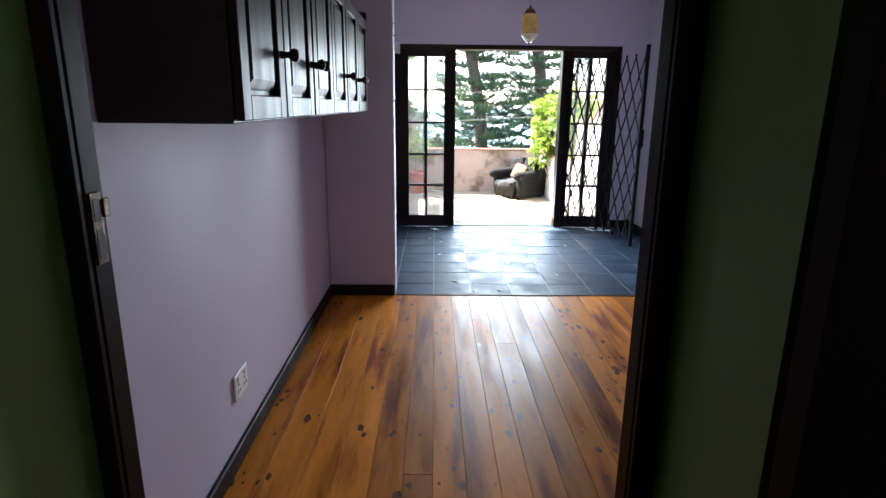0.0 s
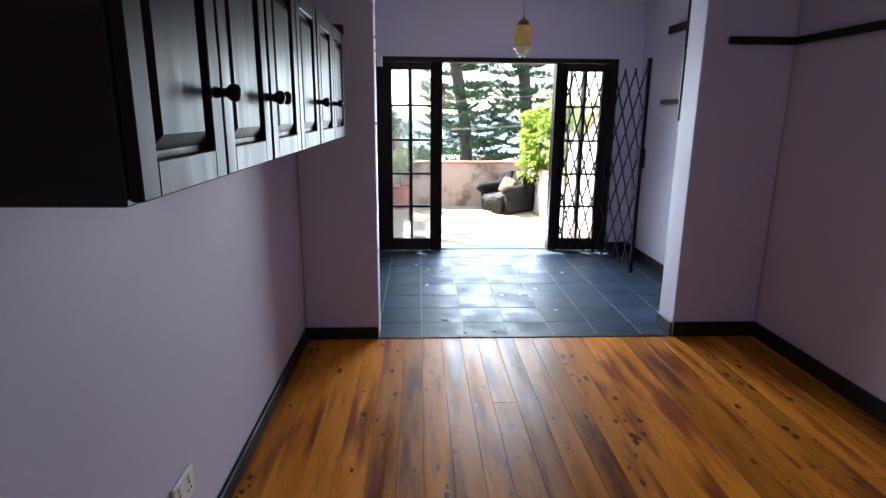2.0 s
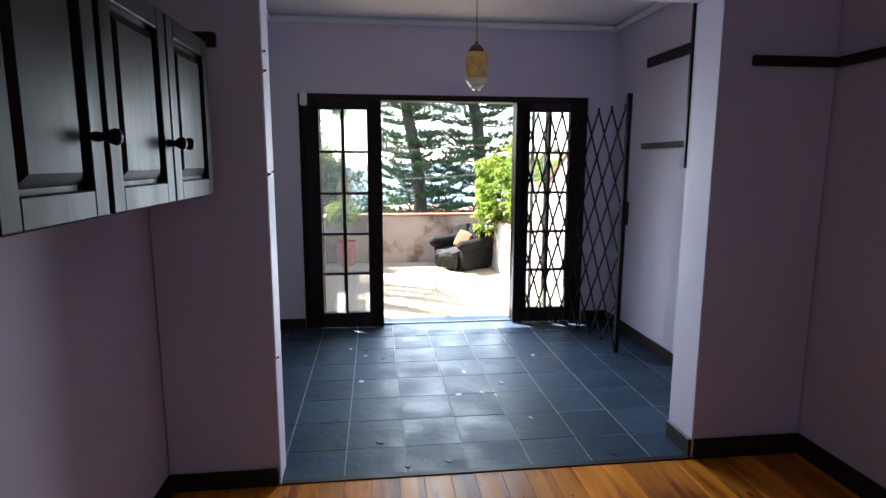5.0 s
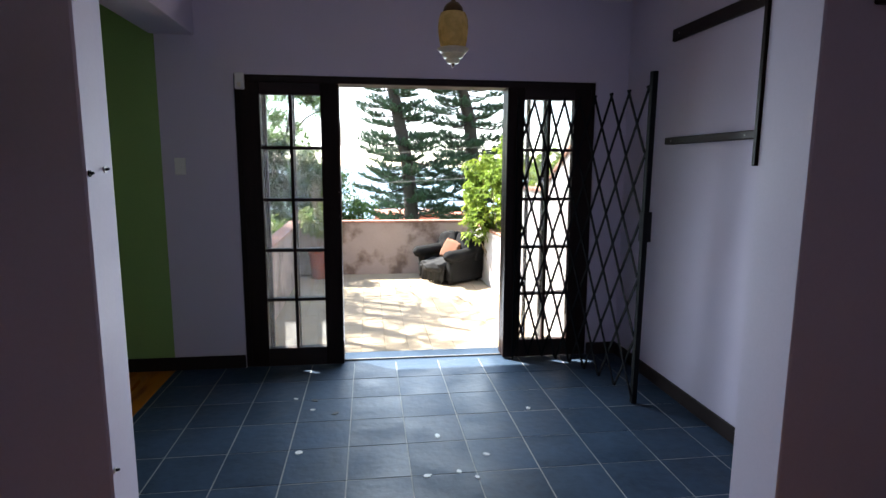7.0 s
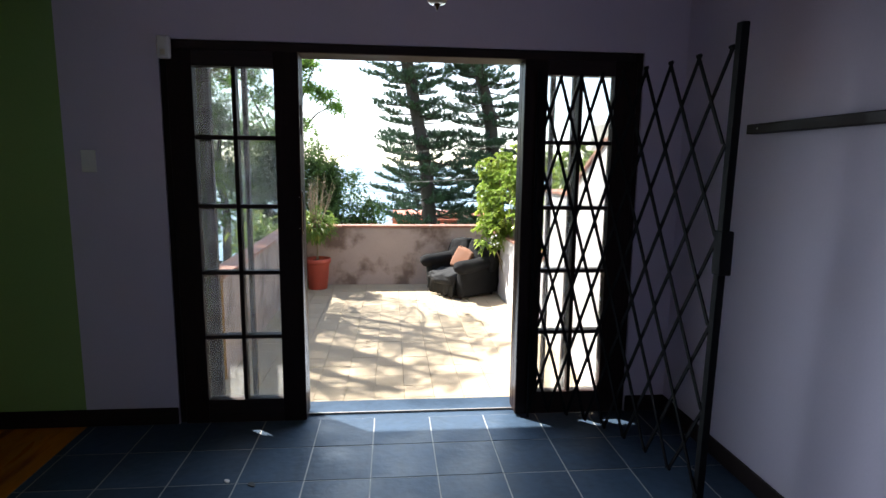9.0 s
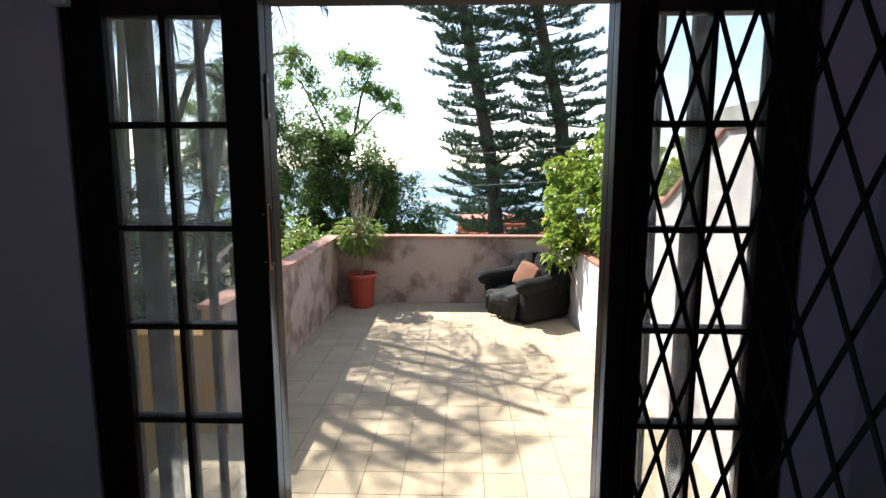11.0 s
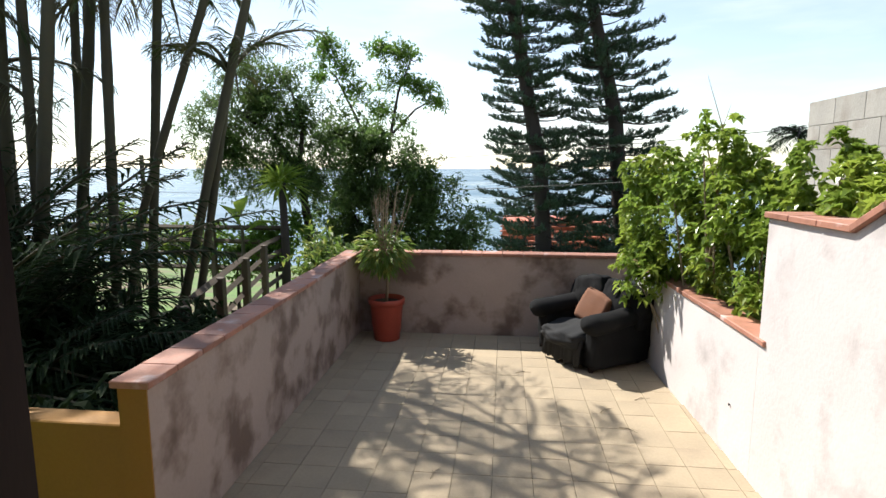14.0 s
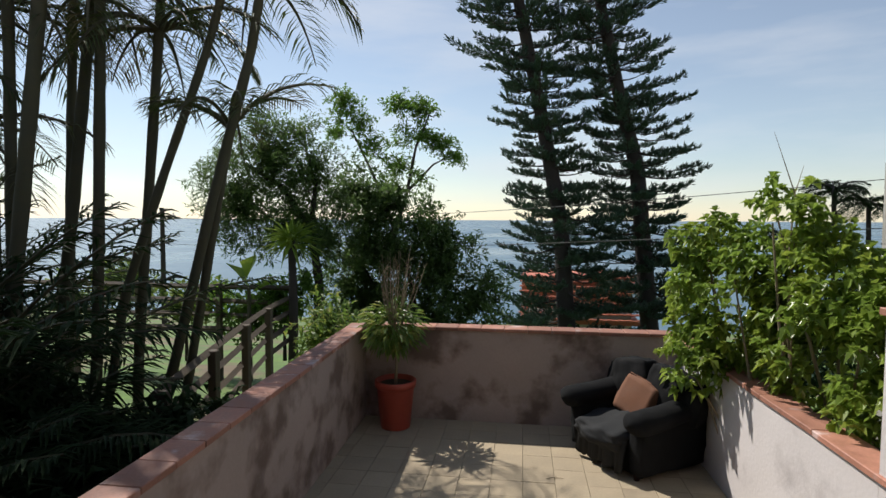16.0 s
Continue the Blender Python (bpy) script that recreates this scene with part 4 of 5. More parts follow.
# ---- trees ----
def norfolk(name, label, pts, whorls, seed):
    """A tall conifer: leaning trunk, tiers of up-curved branches hung with needle sprays."""
    base = Vector(pts[0])
    t = thing(name, label, "tree", base)
    loc = [Vector(p) - base for p in pts]
    n = len(loc)
    part("trunk", tube(bmesh.new(), loc, [0.40 - 0.22 * i / (n - 1) for i in range(n)], 12), M_BARK, t, smooth=True)
    r = random.Random(seed)
    br = bmesh.new()
    lv = []

    def on(z):
        for i in range(n - 1):
            if loc[i].z <= z <= loc[i + 1].z:
                return loc[i].lerp(loc[i + 1], (z - loc[i].z) / (loc[i + 1].z - loc[i].z))
        return loc[-1]

    zs, ls, ri = [w[0] for w in whorls], [w[1] for w in whorls], [w[2] for w in whorls]
    z = zs[0]
    while z < zs[-1]:
        ln, lift = float(np.interp(z, zs, ls)), float(np.interp(z, zs, ri))
        k0 = r.uniform(0, 6.28)
        for k in range(7):
            a = k0 + k * 0.898 + r.uniform(-0.25, 0.25)
            c = on(z - base.z + r.uniform(-0.30, 0.30))
            L = ln * r.uniform(0.50, 0.98) * (1.4 if r.random() < 0.08 else 1.0)
            out = Vector((math.cos(a), math.sin(a), 0))
            side = Vector((-math.sin(a), math.cos(a), 0))
            rise = lift + r.uniform(-0.10, 0.08)
            # bough sags, then turns up at its tip
            pp = [c + out * L * f + side * 0.04 * L * math.sin(4 * f + k) + Vector((0, 0, L * ((rise - 0.05) * f - 0.08 * math.sin(math.pi * f) + 0.07 * f ** 3))) for f in (0, 0.2, 0.4, 0.6, 0.8, 1.0)]
            tube(br, pp, [0.042, 0.034, 0.027, 0.020, 0.014, 0.007], 4, cap=False)
            bare = r.uniform(0.08, 0.30) if r.random() < 0.75 else r.uniform(0.4, 0.7)
            steps = max(4, int(L * 5.5))
            for st in range(steps + 1):
                f = st / steps
                if f < bare:
                    continue
                i = min(4, int(f * 5))
                p = pp[i].lerp(pp[i + 1], f * 5 - i)
                for sg in (-1, 1):
                    sl = (0.24 + 0.24 * L * (1.05 - f)) * r.uniform(0.6, 1.15)
                    d = (out * 0.75 + side * sg * r.uniform(0.35, 0.9) + Vector((0, 0, r.uniform(-0.05, 0.25)))).normalized()
                    e = p + d * sl + Vector((0, 0, 0.10 * sl))
                    tube(br, [p, e], [0.009, 0.005], 3, cap=False)
                    m = max(2, int(sl / 0.11))
                    for q in range(m):
                        pq = p.lerp(e, (q + 0.6) / m)
                        for w in range(4):
                            lv.append((pq + rvec(r) * 0.045, d * 0.8 + rvec(r) * 0.65 + Vector((0, 0, 0.30)), r.uniform(0.13, 0.23), r.uniform(0.036, 0.058)))
                    for w in range(5):
                        lv.append((e, d * 0.7 + rvec(r) * 0.5 + Vector((0, 0, 0.6)), r.uniform(0.18, 0.28), r.uniform(0.040, 0.060)))
        z += 0.56 + r.uniform(-0.08, 0.10)
    tagged(part("bough", br, M_BARK, t), kind="stuff")
    leaf_mesh("crown", lv, M_NEEDLE, t, "dark blue-green needle sprays", fold=0.5, droop=-0.1)


W1 = [(-2.6, 3.4, 0.0), (-1.6, 3.3, 0.02), (-0.6, 3.2, 0.05), (0.3, 3.1, 0.05), (1.2, 2.8, 0.05), (2.1, 2.5, 0.06), (3.0, 2.3, 0.08), (3.9, 1.9, 0.08), (4.9, 2.1, 0.02),
      (6.0, 2.2, -0.02), (7.0, 1.8, 0.05), (8.1, 2.6, 0.10), (9.1, 2.7, 0.14), (10.2, 2.6, 0.14), (11.4, 2.3, 0.16), (12.6, 2.0, 0.16), (14, 1.5, 0.2), (15.4, 0.9, 0.3)]
norfolk("conifer_tree", "tall dark conifer with tiered branches and leaning trunk", [(1.7, 24.4, -5.0), (1.42, 24.4, -2.0), (1.21, 24.4, 1.25), (0.33, 24.4, 5.84), (-0.64, 24.4, 10.4), (-1.5, 24.4, 16.0)], W1, 31)
W2 = [(-2.0, 2.3, 0.0), (-0.8, 2.4, 0.02), (0.4, 2.3, 0.04), (1.5, 2.3, 0.04), (2.6, 2.3, 0.02), (3.6, 2.6, -0.04), (4.7, 2.5, -0.02), (5.7, 2.4, 0.02), (6.8, 2.7, 0.05),
      (7.9, 2.5, 0.06), (9.0, 2.4, 0.08), (10.1, 2.5, 0.12), (11.3, 2.2, 0.14), (12.5, 1.9, 0.16), (14, 1.4, 0.2), (15.2, 0.8, 0.3)]
norfolk("conifer_tree", "tall dark conifer with tiered branches beside the red roof", [(5.2, 25.5, -5.2), (4.79, 25.5, -1.1), (4.33, 25.5, 3.62), (3.45, 25.5, 7.12), (2.69, 25.5, 10.6), (1.6, 25.5, 15.8)], W2, 47)


def broad_tree(name, label, base, trunk, blobs, n, material, seed, leaf=(0.10, 0.2), width=0.5, category="tree", twigs=40):
    t = thing(name, label, category, base)
    b = Vector(base)
    r = random.Random(seed)
    tr = bmesh.new()
    for pts, r0 in trunk:
        k = len(pts)
        tube(tr, [Vector(p) - b for p in pts], [r0 * (1 - 0.75 * i / (k - 1)) for i in range(k)], 8)
    part("trunk", tr, M_BARK, t, smooth=True)
    br = bmesh.new()
    lv = []
    tot = sum(q[1][0] * q[1][1] * q[1][2] for q in blobs)
    nodes = []
    for pts, _ in trunk:
        for i in range(len(pts) - 1):
            nodes += [(Vector(pts[i]).lerp(Vector(pts[i + 1]), f / 4) - b, 0) for f in range(1, 5)]
    nodes = [q for q in nodes if q[0].z > 0.35 * max(p[0].z for p in nodes)]
    per = 13
    goals = []
    for c, rad in blobs:
        c = Vector(c) - b
        k = max(5, int(n * rad[0] * rad[1] * rad[2] / tot / per))
        while k > 0:
            d = rvec(r) * r.uniform(0.15, 1.22)
            g = c + Vector((d.x * rad[0], d.y * rad[1], d.z * rad[2]))
            if noise.noise(g * 1.7 + Vector((seed, 0, 0))) < -0.16 and r.random() < 0.8:
                k -= 0.5
                continue
            goals.append(g)
            k -= 1
    core = nodes[-1][0]
    goals.sort(key=lambda g: (g - core).length)
    arr = np.array([q[0][:] for q in nodes])
    depth = [0] * len(nodes)
    small = sum(leaf) / 2
    for g in goals:
        # each new shoot leaves the nearest branch below it
        d2 = ((arr - np.array(g[:])) ** 2).sum(1) + np.maximum(arr[:, 2] - g.z, 0) * 0.6
        i = int(d2.argmin())
        s0 = Vector(arr[i])
        ln = (g - s0).length
        dp = min(depth[i] + 1, 4)
        m1 = s0.lerp(g, 0.35) + rvec(r) * 0.12 * ln + Vector((0, 0, -0.06 * ln))
        m2 = s0.lerp(g, 0.7) + rvec(r) * 0.10 * ln
        r0 = (0.026, 0.018, 0.011, 0.007, 0.005)[dp]
        tube(br, [s0, m1, m2, g], [r0, r0 * 0.75, r0 * 0.55, 0.003], 4, cap=False)
        arr = np.vstack([arr, np.array([m1[:], m2[:], g[:]])])
        depth += [dp, dp, dp + 1]
        out = (g - m1).normalized() if (g - m1).length > 0.01 else Vector((0, 0, 1))
        for k in range(per):
            p = m2.lerp(g, r.uniform(0.1, 1.15)) + rvec(r) * small * r.uniform(0.1, 1.5)
            lv.append((p, rvec(r) + out * 0.7 + Vector((0, 0, 0.1)), r.uniform(*leaf), r.uniform(*leaf) * width))
    tagged(part("bough", br, M_BARK, t), kind="stuff")
    leaf_mesh("crown", lv, material, t)
    return t


broad_tree("leafy_tree", "slender tree with open round crowns of bright green leaves", (-2.9, 13.0, -1.9),
           [([(-2.9, 13, -1.9), (-3.0, 13, 0.6), (-3.15, 13, 1.5), (-3.6, 13, 2.6), (-4.1, 13, 3.6)], 0.075), ([(-3.1, 13, 1.2), (-2.8, 13, 2.2), (-2.6, 13, 3.2), (-2.3, 13, 3.9)], 0.055),
            ([(-2.8, 13, 2.2), (-2.2, 13, 2.8), (-1.8, 13, 3.0)], 0.035)],
           [((-4.25, 13, 4.25), (0.40, 0.45, 0.30)), ((-4.0, 13, 3.75), (0.42, 0.5, 0.32)), ((-4.45, 13, 3.6), (0.3, 0.4, 0.25)), ((-3.6, 13, 3.2), (0.32, 0.4, 0.3)),
            ((-2.95, 13, 4.15), (0.42, 0.45, 0.28)), ((-2.45, 13, 4.0), (0.36, 0.45, 0.26)), ((-2.6, 13, 3.45), (0.48, 0.5, 0.28)), ((-2.1, 13, 3.25), (0.40, 0.45, 0.25)), ((-1.75, 13, 2.95), (0.3, 0.4, 0.2)),
            ((-3.05, 13, 2.75), (0.35, 0.4, 0.3)), ((-2.5, 13, 2.45), (0.3, 0.4, 0.25)), ((-3.4, 13, 2.2), (0.4, 0.4, 0.3))],
           9500, M_LEAF_M, 61, leaf=(0.06, 0.12), twigs=170)
broad_tree("feathery_tree", "wide tree with fine feathery foliage and crooked dark branches", (-3.9, 10.2, -1.45),
           [([(-3.9, 10.2, -1.45), (-3.85, 10.2, 0.4), (-4.0, 10.2, 1.4), (-4.6, 10.2, 2.2), (-5.3, 10.2, 2.6)], 0.11), ([(-4.0, 10.2, 1.4), (-3.9, 10.2, 2.2), (-4.1, 10.2, 2.9)], 0.06)],
           [((-4.7, 10.2, 2.7), (1.0, 0.8, 0.65)), ((-4.0, 10.2, 2.4), (0.7, 0.6, 0.8)), ((-5.4, 10.2, 1.9), (0.8, 0.7, 0.8)), ((-4.6, 10.2, 1.5), (1.1, 0.7, 0.7)), ((-3.7, 10.2, 1.3), (0.6, 0.6, 0.8)), ((-5.0, 10.2, 3.3), (0.5, 0.5, 0.3)), ((-5.9, 10.2, 2.5), (0.45, 0.5, 0.4)), ((-4.2, 10.2, 3.2), (0.4, 0.4, 0.3))],
           30000, M_LEAF_B, 62, leaf=(0.06, 0.13), width=0.32, twigs=190)
broad_tree("dense_bush", "dense dark green bush behind the terrace wall", (-2.2, 11.2, -1.7),
           [([(-2.2, 11.2, -1.7), (-2.3, 11.2, 0.2), (-2.5, 11.2, 1.0)], 0.10), ([(-2.2, 11.2, -1.0), (-1.5, 11.2, 0.4)], 0.06), ([(-2.3, 11.2, -1.0), (-3.4, 11.2, 0.8)], 0.06)],
           [((-2.5, 11.2, 0.9), (0.9, 0.8, 0.8)), ((-1.7, 11.2, 0.6), (0.75, 0.7, 0.7)), ((-1.0, 11.2, 0.0), (0.6, 0.6, 0.5)), ((-3.3, 11.2, 1.0), (0.7, 0.7, 1.0)), ((-0.7, 11.3, 0.35), (0.35, 0.4, 0.3)), ((-2.0, 11.2, 1.45), (0.45, 0.5, 0.35)), ((-3.0, 11.2, 1.75), (0.4, 0.5, 0.4)), ((-3.3, 11.2, 0.0), (0.9, 0.7, 0.7)), ((-2.2, 11.0, -0.3), (1.4, 0.8, 0.6)), ((-2.7, 11.3, 2.0), (0.75, 0.6, 0.5)), ((-1.7, 11.2, 1.15), (0.6, 0.6, 0.45)), ((-3.5, 11.3, 2.1), (0.6, 0.6, 0.6))],
           34000, M_LEAF_B, 63, leaf=(0.07, 0.14), category="bush", twigs=100)
broad_tree("leafy_hedge", "pale green hedge plant beside the terrace wall", (-2.2, 6.35, -0.85),
           [([(-2.2, 6.35, -0.85), (-2.2, 6.3, 0.1), (-2.1, 6.3, 0.5)], 0.04)],
           [((-2.2, 6.3, 0.42), (0.34, 0.36, 0.26)), ((-2.45, 6.5, 0.15), (0.35, 0.4, 0.30)), ((-1.95, 6.2, 0.30), (0.25, 0.3, 0.2))],
           1500, M_LEAF_P, 64, leaf=(0.08, 0.16), width=0.35, category="bush", twigs=26)
for bx, by, bz, s, sd in ((-5.2, 9.9, -0.2, 0.8, 71), (-6.6, 10.3, -0.1, 0.9, 72), (-4.4, 9.9, 0.1, 0.5, 73), (-8.4, 10.4, 0.1, 1.0, 74)):
    broad_tree("garden_shrub", "mixed green garden shrub along the fence", (bx, by, bz - 1.1),
               [([(bx, by, bz - 1.1), (bx, by, bz)], 0.04)], [((bx, by, bz), (s, 0.5, 0.5)), ((bx + 0.4, by, bz + 0.2), (s * 0.5, 0.4, 0.4))],
               1700, M_LEAF_M if sd % 2 else M_LEAF_P, sd, leaf=(0.08, 0.18), category="bush", twigs=20)
# undergrowth beyond the far wall and behind the right wall
for bx, by, bz, s, sd in ((0.6, 9.5, -0.7, 1.0, 81), (2.6, 8.5, -0.6, 1.1, 82), (4.5, 10.5, -0.4, 1.5, 83), (-0.2, 14.0, -1.5, 1.4, 84), (7.0, 15, -0.3, 2.0, 85), (9.5, 17, 0.6, 2.0, 86), (6.0, 30, -1.5, 3.0, 87)):
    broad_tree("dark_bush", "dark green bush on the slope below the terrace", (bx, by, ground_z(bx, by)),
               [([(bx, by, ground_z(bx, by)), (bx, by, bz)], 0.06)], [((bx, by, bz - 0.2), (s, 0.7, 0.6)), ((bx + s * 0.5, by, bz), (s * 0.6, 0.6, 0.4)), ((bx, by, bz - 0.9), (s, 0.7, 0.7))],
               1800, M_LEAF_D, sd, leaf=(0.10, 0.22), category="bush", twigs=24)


# ---- palms ----
def frond(lv, br, p0, d, L, r, droop=0.9, leaf=0.42, dense=34, width=0.018):
    """Arching rachis with leaflets on both sides."""
    d = d.normalized()
    hor = Vector((d.x, d.y, 0))
    hor = hor.normalized() if hor.length > 0.01 else Vector((1, 0, 0))
    pts = []
    p = Vector(p0)
    v = d.copy()
    n = 9
    for i in range(n + 1):
        pts.append(p.copy())
        p = p + v * (L / n)
        v = (v + Vector((0, 0, -droop / n)) + hor * 0.02).normalized()
    tube(br, pts, [0.026 * (1 - i / (n + 1)) + 0.003 for i in range(n + 1)], 4, cap=False)
    for k in range(dense):
        f = 0.14 + 0.86 * k / dense
        i = min(n - 1, int(f * n))
        q = pts[i].lerp(pts[i + 1], f * n - i)
        tang = (pts[i + 1] - pts[i]).normalized()
        side = tang.cross(Vector((0, 0, 1)))
        side = side.normalized() if side.length > 0.05 else Vector((1, 0, 0))
        w = leaf * math.sin(0.35 + 2.5 * f) * r.uniform(0.8, 1.15)
        for sg in (-1, 1):
            dd = side * sg * 0.8 + tang * 0.65 + Vector((0, 0, r.uniform(-0.35, 0.3)))
            lv.append((q, dd, max(0.08, w), width))


def cane_palm(name, label, trunks, crowns, seed, base):
    t = thing(name, label, "palm", base)
    b = Vector(base)
    r = random.Random(seed)
    for pts, rad in trunks:
        k = len(pts)
        # ringed cane: slight swell at each node
        fine_pts, rr = [], []
        segs = 26
        for i in range(segs + 1):
            f = i / segs * (k - 1)
            j = min(k - 2, int(f))
            fine_pts.append(Vector(pts[j]).lerp(Vector(pts[j + 1]), f - j) - b)
            rr.append(0.84 * rad * (1 - 0.22 * i / segs) * (1.10 if i % 3 == 0 else 1.0))
        part("trunk", tube(bmesh.new(), fine_pts, rr, 10), M_CANE, t, smooth=True)
    lv, br = [], bmesh.new()
    for c, cnt, L, up in crowns:
        a0 = r.uniform(0, 6.28)
        for k in range(cnt):
            a = a0 + k * 6.283 / cnt + r.uniform(-0.3, 0.3)
            e = up + r.uniform(-0.35, 0.35)
            frond(lv, br, Vector(c) - b, Vector((math.cos(a), math.sin(a), e)), L * r.uniform(0.75, 1.15), r, droop=r.uniform(1.2, 2.6), leaf=0.40, dense=26, width=0.016)
    tagged(part("rachis", br, M_CANE, t), kind="stuff")
    leaf_mesh("fronds", lv, M_FROND, t, "arching feather fronds, some dry", fold=0.3, droop=0.25)


Y = 4.9
G = -0.75
cane_palm("cane_palm", "clump of leaning cane palm trunks with feathery fronds",
          [([(-3.55, Y, G), (-3.28, Y, 0.17), (-2.85, Y, 1.75), (-2.46, Y, 3.05), (-2.36, Y, 3.6)], 0.060),
           ([(-3.35, Y + 0.1, G), (-3.18, Y + 0.1, 0.1), (-2.9, Y + 0.1, 1.5), (-2.72, Y + 0.1, 2.4)], 0.055),
           ([(-4.0, Y - 0.1, G), (-3.68, Y - 0.1, 0.87), (-3.25, Y - 0.1, 2.0), (-2.82, Y - 0.1, 3.05), (-2.45, Y - 0.1, 4.2)], 0.052)],
          [((-2.36, Y, 3.6), 7, 1.35, 0.6), ((-2.72, Y + 0.1, 2.4), 7, 1.0, 1.1), ((-2.45, Y - 0.1, 4.2), 3, 1.2, 0.5)], 91, (-3.55, Y, G))
cane_palm("cane_palm", "group of tall dark cane palm trunks in the garden",
          [([(-4.0, 4.7, G), (-3.89, 4.7, 0.4), (-3.78, 4.7, 3.1), (-3.7, 4.7, 5.4)], 0.065), ([(-3.75, 5.0, G), (-3.69, 5.0, 0.4), (-3.43, 5.0, 3.1), (-3.2, 5.0, 5.6)], 0.062),
           ([(-4.45, 4.8, G), (-4.29, 4.8, 0.97), (-3.99, 4.8, 3.1), (-3.7, 4.8, 5.2)], 0.070), ([(-4.6, 5.1, G), (-4.51, 5.1, 0.97), (-4.41, 5.1, 3.1), (-4.3, 5.1, 5.6)], 0.060)],
          [((-3.7, 4.7, 5.4), 4, 1.2, 0.5), ((-3.7, 4.8, 5.2), 3, 1.2, 0.3), ((-4.3, 5.1, 5.6), 4, 1.25, 0.4), ((-3.8, 4.7, 3.5), 11, 1.4, 0.5), ((-3.4, 5.0, 3.3), 9, 1.2, 0.4), ((-4.1, 4.8, 3.8), 11, 1.5, 0.4)], 92, (-4.0, 4.7, G))
cane_palm("cane_palm", "group of tall dark cane palm trunks near the house",
          [([(-4.95, 4.4, G), (-4.75, 4.4, 0.84), (-4.60, 4.4, 3.1), (-4.4, 4.4, 5.4)], 0.070), ([(-5.1, 4.8, G), (-5.04, 4.8, 0.84), (-5.03, 4.8, 3.1), (-5.2, 4.8, 5.3)], 0.065),
           ([(-4.7, 3.6, G), (-4.6, 3.6, 0.8), (-4.75, 3.6, 3.0), (-4.9, 3.6, 5.2)], 0.070), ([(-4.2, 4.0, G), (-4.05, 4.0, 0.9), (-3.75, 4.0, 3.0), (-3.5, 4.0, 5.0)], 0.072),
           ([(-4.3, 4.2, G), (-4.25, 4.2, 0.9), (-4.2, 4.2, 3.0), (-4.2, 4.2, 5.2)], 0.060)],
          [((-4.4, 4.4, 5.4), 7, 1.3, 0.4), ((-5.2, 4.8, 5.3), 7, 1.5, 0.4), ((-4.9, 3.6, 5.2), 8, 1.4, 0.4), ((-4.7, 4.3, 3.3), 9, 1.4, 0.4), ((-5.0, 4.4, 2.3), 8, 1.2, 0.4), ((-4.8, 3.7, 2.9), 9, 1.3, 0.3)], 93, (-4.95, 4.4, G))


# clump added out of view, its crowns keep sun off the bed
cane_palm("cane_palm", "unseen clump of cane palms added to shade the planted bed",
          [([(-7.0, 5.2, G), (-6.9, 5.2, 2.0), (-6.7, 5.2, 4.6)], 0.070), ([(-6.6, 5.8, G), (-6.6, 5.8, 2.0), (-6.3, 5.8, 5.0)], 0.070), ([(-7.4, 4.6, G), (-7.4, 4.6, 2.0), (-7.2, 4.5, 4.8)], 0.065)],
          [((-6.7, 5.2, 4.6), 12, 2.1, 0.6), ((-6.3, 5.8, 5.0), 12, 2.1, 0.6), ((-7.2, 4.5, 4.8), 12, 2.1, 0.6)], 94, (-7.0, 5.2, G))


def low_palm(base, cnt, L, seed, up=1.1):
    t = thing("young_palm", "young feathery palm, the bed's shade put into its leaf colour", "palm", base)
    r = random.Random(seed)
    lv, br = [], bmesh.new()
    for k in range(cnt):
        a = k * 2.399
        frond(lv, br, Vector((0.06 * math.cos(a), 0.06 * math.sin(a), 0)), Vector((math.cos(a), math.sin(a), up * r.uniform(0.6, 1.7))), L * r.uniform(0.7, 1.15), r, droop=r.uniform(0.8, 1.8), leaf=0.44, dense=52, width=0.028)
    tagged(part("rachis", br, M_CANE, t), kind="stuff")
    # M_LEAF_D brings the bed's shade as colour
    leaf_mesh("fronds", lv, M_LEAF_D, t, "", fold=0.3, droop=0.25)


for i, (x, y, cnt, L, up) in enumerate(((-2.75, 2.3, 14, 1.1, 1.2), (-2.95, 2.9, 16, 1.15, 1.3), (-3.5, 2.3, 18, 1.9, 1.5), (-2.85, 3.5, 14, 0.9, 1.2), (-3.5, 3.5, 18, 1.5, 1.6),
                                        (-4.2, 3.0, 22, 3.0, 2.2), (-4.6, 2.0, 22, 3.0, 2.2), (-3.0, 1.9, 14, 1.1, 1.2), (-5.2, 3.7, 22, 3.2, 2.2),
                                        (-5.8, 4.6, 20, 3.2, 2.2), (-3.9, 1.7, 16, 1.8, 1.5), (-5.9, 2.8, 20, 3.2, 2.2), (-3.5, 2.9, 18, 1.8, 2.0), (-3.7, 2.5, 18, 2.5, 2.2), (-6.6, 4.0, 20, 3.4, 2.2))):
    low_palm((x, y, -0.66), cnt, L, 200 + i, up)
shrub("shaded_bed_plants", "plants filling the bed below the palms, shade put into their colour", (-2.9, 2.9, -0.7),
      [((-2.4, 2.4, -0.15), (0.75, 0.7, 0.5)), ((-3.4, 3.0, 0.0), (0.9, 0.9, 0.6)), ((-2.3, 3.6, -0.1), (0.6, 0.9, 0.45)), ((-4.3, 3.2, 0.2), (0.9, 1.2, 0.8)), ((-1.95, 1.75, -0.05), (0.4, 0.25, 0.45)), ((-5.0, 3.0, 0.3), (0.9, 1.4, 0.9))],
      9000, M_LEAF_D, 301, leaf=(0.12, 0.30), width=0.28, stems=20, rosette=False)


